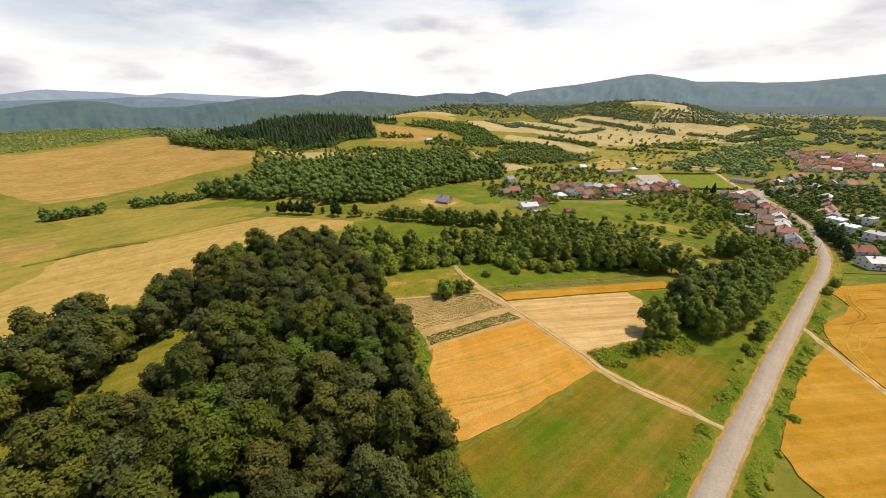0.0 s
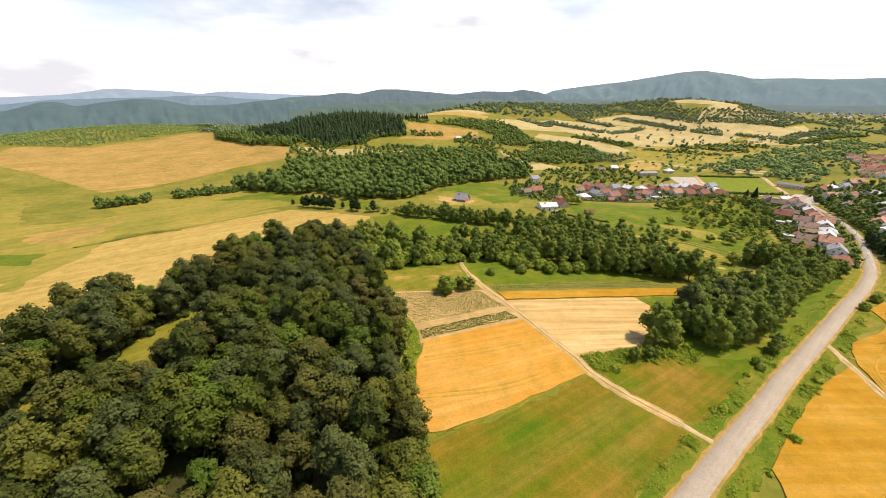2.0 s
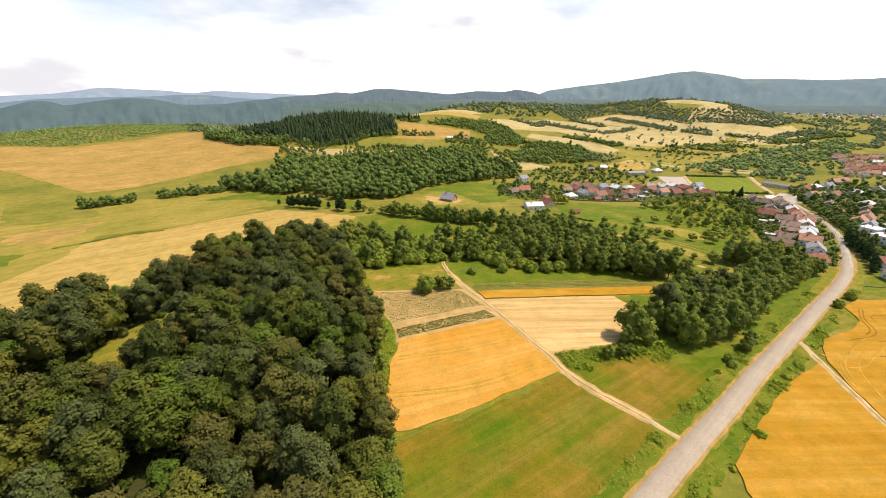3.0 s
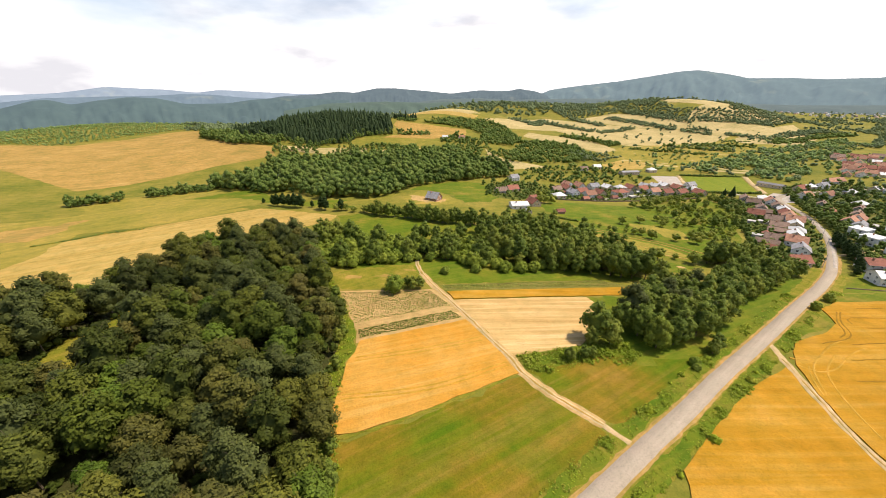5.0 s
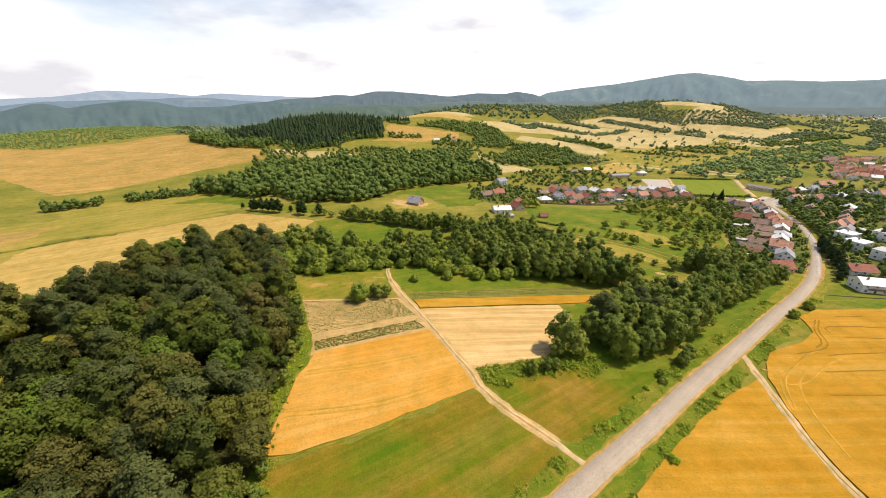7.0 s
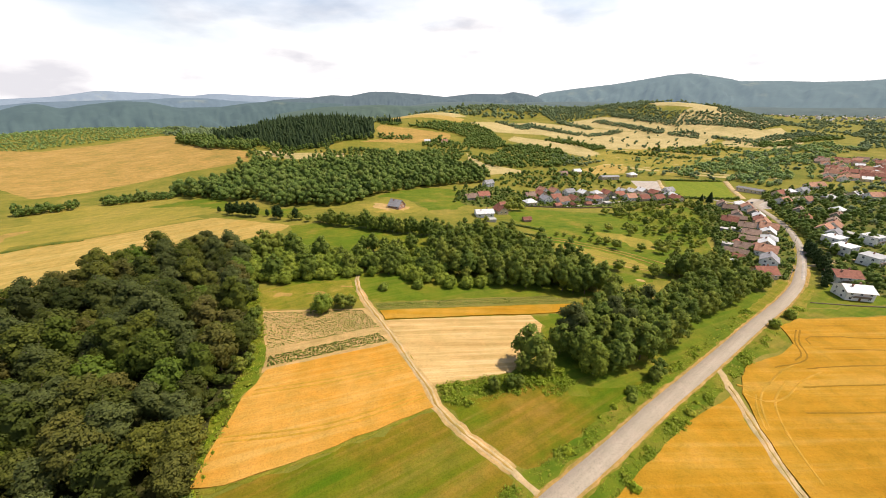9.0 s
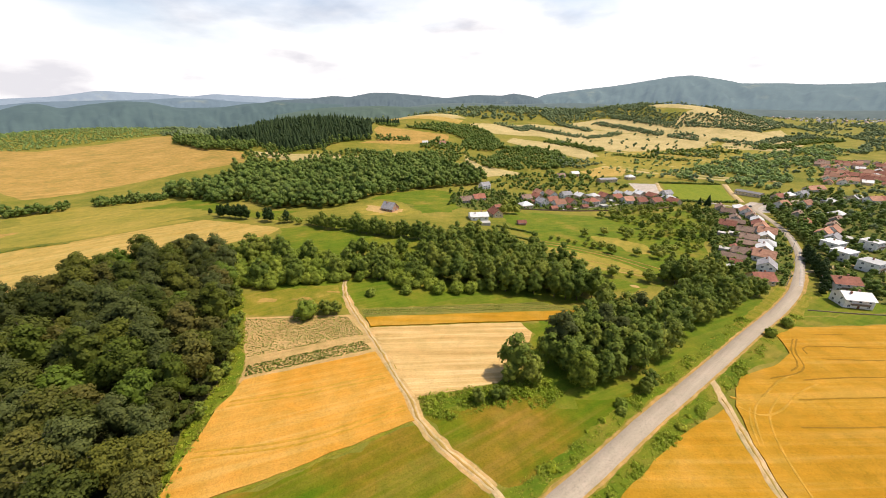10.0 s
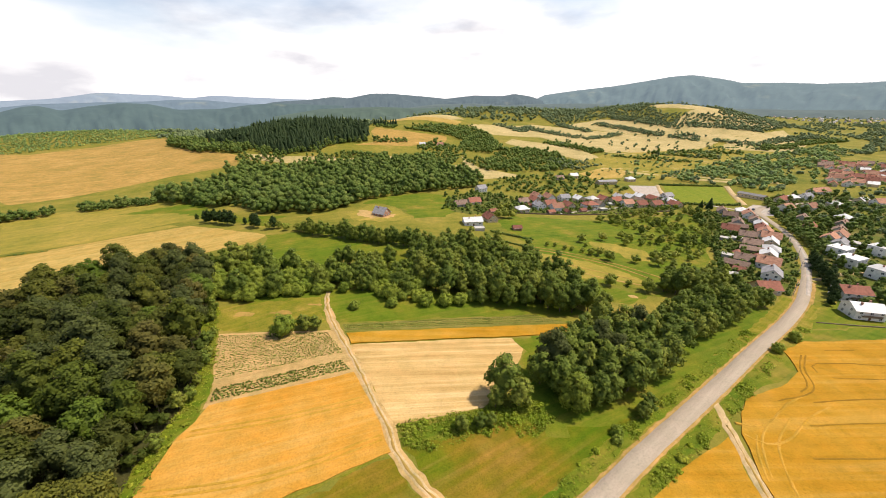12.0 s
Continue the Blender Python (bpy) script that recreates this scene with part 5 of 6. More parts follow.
for k, (a, b, w) in enumerate(HEDGES):
    d = Vector((b[0] - a[0], b[1] - a[1])).normalized()
    s = Vector((-d.y, d.x)) * w * 0.5
    poly = [(a[0] + s.x, a[1] + s.y), (b[0] + s.x, b[1] + s.y), (b[0] - s.x, b[1] - s.y), (a[0] - s.x, a[1] - s.y)]
    places = spread(poly, 5.5 if k < 23 else 3.6, 100 + k)
    # hedges past 800 m get the leaf colour with haze painted in
    mass("hedge", "dark green hedge of trees between fields", places, FAR if k < 23 else MID, (0.6, 1.15) if k < 23 else (0.38, 0.78), M["woods_hazed"] if k < 23 and a[1] > 800 else M["woods"], 10 + k, "hedge")
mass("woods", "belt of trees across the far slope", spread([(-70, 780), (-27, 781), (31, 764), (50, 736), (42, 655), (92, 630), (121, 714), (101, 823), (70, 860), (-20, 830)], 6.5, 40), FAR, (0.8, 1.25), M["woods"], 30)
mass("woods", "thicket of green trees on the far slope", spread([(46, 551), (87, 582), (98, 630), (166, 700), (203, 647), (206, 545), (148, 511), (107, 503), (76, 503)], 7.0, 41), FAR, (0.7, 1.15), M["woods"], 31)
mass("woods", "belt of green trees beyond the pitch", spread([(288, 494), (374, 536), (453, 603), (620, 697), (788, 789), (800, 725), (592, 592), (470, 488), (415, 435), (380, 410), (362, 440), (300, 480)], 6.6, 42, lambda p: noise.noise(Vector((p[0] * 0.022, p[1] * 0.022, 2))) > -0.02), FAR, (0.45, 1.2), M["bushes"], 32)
mass("scattered_trees", "dark single trees in the belt beyond the pitch", spread([(288, 494), (374, 536), (453, 603), (620, 697), (788, 789), (800, 725), (592, 592), (470, 488), (415, 435), (380, 410), (362, 440), (300, 480)], 17, 80), FAR, (0.5, 1.1), M["woods_hazed"], 80)
mass("woods", "far wooded rise", spread([(303, 1050), (440, 1092), (518, 1052), (613, 990), (691, 947), (768, 922), (900, 1010), (1267, 1370), (1100, 1500), (900, 1250), (700, 1200), (560, 1330), (300, 1250)], 9.5, 43, lambda p: not inside(p, [(595, 1060), (700, 1040), (785, 1100), (780, 1200), (605, 1205)]) and noise.noise(Vector((p[0] * 0.012, p[1] * 0.012, 5))) > -0.3), FAR, (0.8, 1.3), M["woods_hazed"], 33)
mass("woods", "wooded crest on the horizon", spread([(60, 1290), (250, 1210), (440, 1150), (560, 1130), (640, 1180), (600, 1330), (420, 1480), (200, 1500), (40, 1450)], 11, 91, lambda p: noise.noise(Vector((p[0] * 0.011, p[1] * 0.008, 6))) > -0.22), FAR, (0.9, 1.5), M["woods_hazed"], 92)
mass("woods", "far wooded plain", spread([(760, 700), (1000, 900), (1600, 1500), (1900, 1500), (1300, 700), (900, 560)], 13, 44, lambda p: noise.noise(Vector((p[0] * 0.01, p[1] * 0.017, 8))) > 0.14), FAR, (0.9, 1.5), M["woods_hazed"], 34)
mass("woods", "green thicket below the spruce wood", spread([(-264, 532), (-198, 528), (-137, 538), (-97, 578), (-69, 572), (-100, 528), (-152, 498), (-213, 486), (-259, 492)], 7.2, 94, lambda p: noise.noise(Vector((p[0] * 0.035, p[1] * 0.05, 3))) > -0.12), MID, (0.4, 0.75), M["woods"], 95)
mass("woods", "belt of trees between two clearings", spread([(-30, 656), (13, 722), (53, 652), (48, 560), (30, 545), (0, 560), (-20, 600)], 7.5, 87, lambda p: noise.noise(Vector((p[0] * 0.03, p[1] * 0.03, 7))) > -0.2), FAR, (0.7, 1.2), M["woods"], 88)
mass("woods", "leafy thicket round the upper houses", spread([(120, 490), (208, 500), (182, 431), (120, 396), (86, 398), (98, 440)], 8.5, 89, lambda p: noise.noise(Vector((p[0] * 0.03, p[1] * 0.03, 4))) > -0.1), FAR, (0.5, 1.0), M["woods"], 90)
mass("woods", "bushy thicket behind the houses", spread([(160, 528), (178, 590), (255, 572), (208, 527)], 7, 45), FAR, (0.5, 0.95), M["woods_hazed"], 35)
mass("scattered_trees", "single trees strewn over dry fields", [(390, 760), (440, 771), (403, 671), (430, 695), (433, 677), (434, 634), (494, 919), (472, 936), (428, 923), (536, 993), (506, 1022)] + spread([(290, 600), (500, 560), (640, 700), (700, 860), (500, 960), (300, 900), (240, 760)], 40, 46), FAR, (0.6, 1.15), M["woods_hazed"], 36)
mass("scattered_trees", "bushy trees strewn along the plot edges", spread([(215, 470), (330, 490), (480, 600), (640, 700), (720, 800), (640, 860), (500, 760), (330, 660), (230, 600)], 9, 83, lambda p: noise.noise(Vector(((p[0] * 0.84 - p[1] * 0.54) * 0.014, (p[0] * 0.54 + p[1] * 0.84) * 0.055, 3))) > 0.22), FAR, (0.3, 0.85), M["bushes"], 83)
mass("scattered_trees", "garden trees among the far houses", spread([(330, 330), (455, 405), (560, 410), (700, 560), (800, 560), (620, 380), (420, 290), (330, 240)], 13, 47), FAR, (0.55, 1.0), M["woods_hazed"], 37)
mass("scattered_trees", "green trees and gardens round the houses", spread([(60, 400), (150, 395), (230, 420), (215, 480), (150, 500), (90, 460)], 11, 48), FAR, (0.5, 0.9), M["woods"], 38)
mass("scattered_trees", "garden trees between the houses", spread([(22, 300), (80, 300), (100, 340), (60, 380), (20, 350)], 9, 49), MID, (0.35, 0.6), M["woods"], 39)
mass("scattered_trees", "garden trees beside the street", spread([(255, 215), (300, 240), (340, 300), (320, 320), (290, 280), (268, 245)], 9, 50), MID, (0.35, 0.65), M["woods"], 40)
mass("scattered_trees", "garden trees behind the row of houses", spread([(80, 322), (100, 318), (150, 332), (235, 352), (250, 366), (240, 392), (150, 382), (100, 368)], 10, 56), MID, (0.25, 0.5), M["woods"], 45)
mass("scattered_trees", "garden trees and bushes behind the road houses", spread([(170, 196), (196, 200), (225, 245), (250, 300), (262, 335), (240, 335), (222, 290), (195, 240)], 8, 57), MID, (0.3, 0.55), M["woods"], 46)
mass("scattered_trees", "dark trees at the bend of the village street", spread([(268, 232), (285, 262), (300, 300), (312, 318), (302, 322), (290, 300), (276, 268), (262, 242)], 6, 58), MID, (0.45, 0.75), M["woods"], 47)
mass("scattered_trees", "trees among the far red roofs", spread([(455, 415), (560, 408), (745, 560), (640, 640), (590, 610), (455, 450)], 9.5, 59), FAR, (0.35, 0.8), M["bushes"], 48)
mass("hedge", "dark clipped hedge beside the white house", [(54 + i * 1.1, 249 - i * 0.43) for i in range(24)] + [(53 + i * 1.1, 235 - i * 0.57) for i in range(18)] + [(75, 223.5), (76.5, 223), (78, 222)], LOW, (0.5, 0.65), M["woods"], 49, "hedge")
mass("hedge", "dark hedge along the sports pitch", [(279 + i * 2.0, 454 - i * 0.28) for i in range(34)] + [(244 + i * 2.0, 366 - i * 0.25) for i in range(30)], LOW, (0.8, 1.1), M["woods"], 50, "hedge")
mass("woods", "scattered woods towards the far hills", spread([(-150, 1080), (150, 1040), (600, 1380), (900, 1600), (700, 2200), (0, 2200)], 24, 60, lambda p: noise.noise(Vector((p[0] * 0.006, p[1] * 0.006, 3))) > 0.0), FAR, (1.3, 2.2), M["woods_hazed"], 51)
VILLAGE = [(172, 192), (196, 178), (226, 208), (250, 238), (266, 262), (288, 322), (262, 340), (236, 322), (222, 282), (196, 236)]
GARDENS = [(210, 164), (232, 158), (300, 165), (340, 230), (420, 330), (420, 400), (340, 380), (306, 322), (280, 268), (258, 232), (232, 198)]
for outline, gap_, seed_ in ((VILLAGE, 4.2, 64), (GARDENS, 5.2, 65), ([(78, 306), (120, 312), (240, 346), (262, 372), (240, 398), (150, 388), (96, 372)], 5.2, 66), ([(20, 300), (40, 290), (80, 300), (100, 345), (62, 395), (24, 345)], 6.0, 67)):
    mass("garden_bushes", "mixed green bushes in the village gardens", spread(outline, gap_ * 0.9, seed_, lambda p: gap(p, ROAD[9:]) > 4.0), LOW, (0.4, 1.2), M["woods"], seed_, "bushes")
mass("scattered_trees", "leafy garden trees between the houses", spread(GARDENS, 9.5, 68, lambda p: gap(p, ROAD[9:]) > 6.0), MID, (0.35, 0.7), M["woods"], 53)
# weeds and scrub beside road and track
mass("weeds", "dark weeds along the balk on the slope", [(x + k * 0.4, y + k * 0.5) for x, y in rounded(BALK, False, 0.9) for k in (-1, 1)], TUFT, (0.7, 1.6), M["woods"], 93, "weeds")
mass("weeds", "tall weeds and brambles beside the track", spread([(11.5, 91), (15.5, 84), (22, 84), (30, 87), (42, 92), (50, 98), (38, 98.5), (22, 94.5)], 1.1, 51), TUFT, (0.6, 1.3), M["weeds"], 41, "weeds")
mass("brambles", "thick bright green brambles beside the track", spread([(12, 90), (16, 84.5), (27, 84), (40, 87), (51, 91), (56, 96), (52, 101), (38, 98), (24, 94)], 1.5, 85, lambda p: noise.noise(Vector((p[0] * 0.11, p[1] * 0.11, 2))) > -0.3), BRAM, (0.5, 1.15), M["bramble_mass"], 86, "bushes")


def verge_places(line, near_, far_, density, seed):
    """Places strewn beside a line on both sides, density to the square metre."""
    rnd_, pts, out = random.Random(seed), rounded(line, False, 1.0), []
    for i in range(1, len(pts)):
        d = Vector((pts[i][0] - pts[i - 1][0], pts[i][1] - pts[i - 1][1])).normalized()
        for _ in range(int(density * (far_ - near_) * 2 + rnd_.random())):
            o = rnd_.uniform(near_, far_) * rnd_.choice((1, -1))
            p = (pts[i][0] - d.y * o + rnd_.uniform(-0.5, 0.5), pts[i][1] + d.x * o + rnd_.uniform(-0.5, 0.5))
            if gap(p, PATH_LINE) > 1.6 and gap(p, RIGHT_PATH) > 1.5 and gap(p, ROAD[:12]) > 3.4:
                out.append(p)
    return out


mass("weeds", "tall grass and weeds along the road", verge_places(ROAD[1:9], 3.9, 7.6, 1.7, 52), TUFT, (0.35, 1.0), M["weeds"], 42, "weeds")
mass("weeds", "bright green brambles in clumps along the road", [p for p in verge_places(ROAD[1:10], 4.6, 7.4, 0.9, 81) if noise.noise(Vector((p[0] * 0.12, p[1] * 0.12, 6))) > 0.2], BRAM, (0.4, 1.0), M["bramble_mass"], 82, "weeds")
mass("weeds", "grass tufts along the farm track", verge_places(PATH_LINE[2:], 1.4, 2.1, 1.0, 54), TUFT, (0.25, 0.5), M["weeds"], 43, "weeds")
mass("weeds", "rough weeds along the forest edge", spread([(-34, 40), (-37.5, 55), (-42, 70), (-43.5, 92), (-46, 104), (-58, 126), (-66, 140), (-70, 140), (-62, 124), (-52, 106), (-48, 92), (-46, 70), (-41, 54)], 1.1, 55), TUFT, (0.5, 1.5), M["weeds"], 44, "weeds")


def rows_of_plants(name, label, corners, row, pace, scales, seed, keep=1.0):
    a, b, c, d = (Vector(p) for p in corners)
    rnd_, places = random.Random(seed), []
    n = int((d - a).length / row)
    for i in range(n):
        t = (i + 0.5) / n
        p, q = a.lerp(d, t), b.lerp(c, t)
        k = int((q - p).length / pace)
        for j in range(k):
            if rnd_.random() < keep:
                r = p.lerp(q, (j + rnd_.uniform(0.2, 0.8)) / k)
                places.append((r.x, r.y))
    ob = mass(name, label, places, PLANT, scales, M["potato"], seed, "crop")
    return ob


PLANT = [crown_arrays(rngk, 0.75, 0.42, 0.2, 1, 9, 0.26, 0.0, WEDGE), crown_arrays(rngk, 0.65, 0.46, 0.15, 1, 9, 0.24, 0.0, WEDGE)]
rows_of_plants("potato_plants", "sparse rows of young potato plants", [(-56, 124), (-19, 128.5), (-10.5, 118.2), (-45, 103)], 1.0, 0.27, (0.55, 0.85), 61, 0.93)
rows_of_plants("potato_plants", "dense rows of dark potato plants", [(-43, 99.5), (-9.5, 114.8), (-6.2, 110.2), (-41.5, 94.6)], 0.95, 0.27, (0.75, 1.15), 62, 0.9)
rows_of_plants("vegetable_plants", "low green vegetable rows in a narrow strip", [(-15, 133.4), (61, 148.4), (72, 144.8), (-12.8, 130.2)], 0.85, 0.42, (0.6, 0.95), 63, 0.9)

# ---- houses ----
M["tile_red"] = tile_mat("red_roof_tiles", (0.27, 0.112, 0.078))
M["tile_orange"] = tile_mat("orange_roof_tiles", (0.37, 0.195, 0.130))
M["tile_brown"] = tile_mat("brown_roof_tiles", (0.25, 0.170, 0.130))
M["tile_grey"] = tile_mat("grey_roof_sheets", (0.26, 0.25, 0.26))
M["tin"] = plain_mat("bright_tin_roof", (0.56, 0.54, 0.53), 0.4, 0.15, 0.6, 0.0, per_object=0.3)
M["wall_white"] = plain_mat("white_render", (0.74, 0.71, 0.66), 0.9, 0.12, 0.8, per_object=0.12)
M["wall_cream"] = plain_mat("cream_render", (0.60, 0.48, 0.32), 0.9, 0.15, 0.8, per_object=0.2)
M["wall_grey"] = plain_mat("grey_render", (0.40, 0.37, 0.34), 0.9, 0.2, 0.8, per_object=0.2)
M["wall_brick"] = plain_mat("pale_brick", (0.42, 0.24, 0.17), 0.9, 0.25, 1.5, per_object=0.2)
M["glass"] = plain_mat("dark_window_glass", (0.03, 0.035, 0.04), 0.12, 0.1)
M["frame"] = plain_mat("white_window_frame", (0.70, 0.68, 0.64), 0.6, 0.08)
M["door"] = plain_mat("brown_wooden_door", (0.14, 0.07, 0.04), 0.6, 0.3, 4)
M["chimney"] = plain_mat("chimney_brick", (0.30, 0.17, 0.12), 0.9, 0.3, 4)
M["wood"] = plain_mat("weathered_boards", (0.20, 0.15, 0.11), 0.85, 0.35, 3)
M["concrete"] = plain_mat("weathered_concrete", (0.42, 0.39, 0.36), 0.9, 0.2, 0.6)


def box(bm, x0, x1, y0, y1, z0, z1):
    v = [bm.verts.new((x, y, z)) for z in (z0, z1) for y in (y0, y1) for x in (x0, x1)]
    for f in ((0, 2, 3, 1), (4, 5, 7, 6), (0, 1, 5, 4), (1, 3, 7, 5), (3, 2, 6, 7), (2, 0, 4, 6)):
        bm.faces.new([v[i] for i in f])


def done(bm, name, material):
    bmesh.ops.recalc_face_normals(bm, faces=bm.faces[:])
    me = bpy.data.meshes.new(name)
    bm.to_mesh(me)
    bm.free()
    me.materials.append(material)
    return me


WINDOW_MESH = {}


def window_on(root, x, y, z, turn, w=1.3, h=1.35):
    key = (w, h)
    if key not in WINDOW_MESH:
        f, g = bmesh.new(), bmesh.new()
        for a, b, c, d in ((-w / 2, w / 2, 0, 0.12), (-w / 2, w / 2, h - 0.12, h), (-w / 2, -w / 2 + 0.12, 0.12, h - 0.12), (w / 2 - 0.12, w / 2, 0.12, h - 0.12), (-0.05, 0.05, 0.12, h - 0.12)):
            box(f, a, b, -0.07, 0.05, c, d)
        box(g, -w / 2 + 0.12, w / 2 - 0.12, -0.015, 0.04, 0.12, h - 0.12)
        WINDOW_MESH[key] = (done(f, "window", M["frame"]), done(g, "pane", M["glass"]))
    f, g = WINDOW_MESH[key]
    fr = part("window", f, root)
    fr.matrix_basis = pose(x, y, z, 0, 0, turn)
    part("pane", g, fr)


def house(label, w, d, wall, storeys, rise, wall_m, roof_m, hip=False, flat=False, name="house", chimney=True, windows=True, balcony=False):
    """A village house: w along the ridge (x), d deep, walls wall metres high."""
    root = tagged(new(name), label, "house", "village houses")
    bm = bmesh.new()
    box(bm, -w / 2, w / 2, -d / 2, d / 2, -1.2, wall)
    if not hip and not flat:      # gable ends
        for s in (-1, 1):
            x0, x1 = s * w / 2, s * (w / 2 - 0.3)
            q = [[bm.verts.new((x, -d / 2, wall)), bm.verts.new((x, d / 2, wall)), bm.verts.new((x, 0, wall + rise))] for x in (x0, x1)]
            bm.faces.new(q[0])
            bm.faces.new(q[1])
            for i in range(3):
                bm.faces.new((q[0][i], q[0][(i + 1) % 3], q[1][(i + 1) % 3], q[1][i]))
    part("wall", done(bm, "wall", wall_m), root)
    bm = bmesh.new()
    o, th = 0.55, 0.22
    if flat:
        box(bm, -w / 2 - 0.3, w / 2 + 0.3, -d / 2 - 0.3, d / 2 + 0.3, wall + 0.01, wall + 0.35)
    else:
        slope = rise / (d / 2)
        ez = wall - slope * o + 0.06
        cut = d / 2 * 0.9 if hip else -o
        for lift in (0.0,):
            lo = [(-w / 2 - o, -d / 2 - o, ez), (w / 2 + o, -d / 2 - o, ez), (w / 2 + o, d / 2 + o, ez), (-w / 2 - o, d / 2 + o, ez)]
            top = [(-w / 2 + cut, 0, wall + rise + 0.06), (w / 2 - cut, 0, wall + rise + 0.06)]
            up = [bm.verts.new(p) for p in lo + top]
            dn = [bm.verts.new((p[0], p[1], p[2] - th)) for p in lo + top]
            for fs in ((0, 1, 5, 4), (2, 3, 4, 5)):
                bm.faces.new([up[i] for i in fs])
                bm.faces.new([dn[i] for i in reversed(fs)])
            if hip:
                for fs in ((1, 2, 5), (3, 0, 4)):
                    bm.faces.new([up[i] for i in fs])
                    bm.faces.new([dn[i] for i in reversed(fs)])
                ring = (0, 1, 2, 3)
            else:
                ring = (0, 1, 5, 2, 3, 4)
                for a, b in ((1, 5), (5, 2), (3, 4), (4, 0)):
                    bm.faces.new((up[a], dn[a], dn[b], up[b]))
                ring = None
            if ring:
                for a, b in zip(ring, ring[1:] + ring[:1]):
                    bm.faces.new((up[a], dn[a], dn[b], up[b]))
            else:
                for a, b in ((0, 1), (2, 3)):
                    bm.faces.new((up[a], dn[a], dn[b], up[b]))
    part("roof", done(bm, "roof", roof_m), root)
    if not flat:
        bm = bmesh.new()
        box(bm, -w / 2 - o + 0.1, w / 2 + o - 0.1, -d / 2 - o - 0.14, -d / 2 - o - 0.01, wall - rise / (d / 2) * o - 0.10, wall - rise / (d / 2) * o + 0.04)
        part("gutter", done(bm, "gutter", M["tile_grey"]), root, "grey rain gutter")
    if chimney:
        for cx, cy in ((w * 0.18, d * 0.12),) + (((-w * 0.22, -d * 0.15),) if w > 11 else ()):
            bm = bmesh.new()
            z = wall + (0.3 if flat else rise * (1 - abs(cy) / (d / 2)))
            box(bm, cx - 0.3, cx + 0.3, cy - 0.35, cy + 0.35, z - 0.6, z + 1.1)
            box(bm, cx - 0.38, cx + 0.38, cy - 0.43, cy + 0.43, z + 1.1, z + 1.22)
            part("chimney", done(bm, "chimney", M["chimney"]), root, "brick chimney")
    if windows:
        hgt = wall / storeys
        for s in range(storeys):
            z = s * hgt + hgt * 0.35
            k = max(2, int(w / 3.4))
            for side, turn in ((-1, 0), (1, 180)):
                for i in range(k):
                    if not (s == 0 and side == -1 and i == 1):
                        window_on(root, (i + 0.5) / k * w - w / 2, side * (d / 2 + 0.02), z, turn)
            for side, turn in ((-1, -90), (1, 90)):
                for i in range(2):
                    window_on(root, side * (w / 2 + 0.02), (i - 0.5) * d * 0.45, z, turn)
        if not hip and not flat and rise > 2.4:
            for side, turn in ((-1, -90), (1, 90)):
                window_on(root, side * (w / 2 + 0.02), 0, wall + rise * 0.22, turn, 1.1, 1.1)
        bm = bmesh.new()
        x = 1.5 / k * w - w / 2
        box(bm, x - 0.5, x + 0.5, -d / 2 - 0.06, -d / 2 + 0.03, -0.1, 2.05)
        part("door", done(bm, "door", M["door"]), root, "brown wooden door")
    if balcony:
        bm = bmesh.new()
        box(bm, -w * 0.3, w * 0.3, -d / 2 - 1.3, -d / 2 - 0.01, wall / 2 - 0.1, wall / 2 + 0.08)
        box(bm, -w * 0.3, w * 0.3, -d / 2 - 1.3, -d / 2 - 1.2, wall / 2 + 0.08, wall / 2 + 0.95)
        part("balcony", done(bm, "balcony", M["wood"]), root, "dark wooden balcony")
    root.location = (0, -4000, -200)
    return root


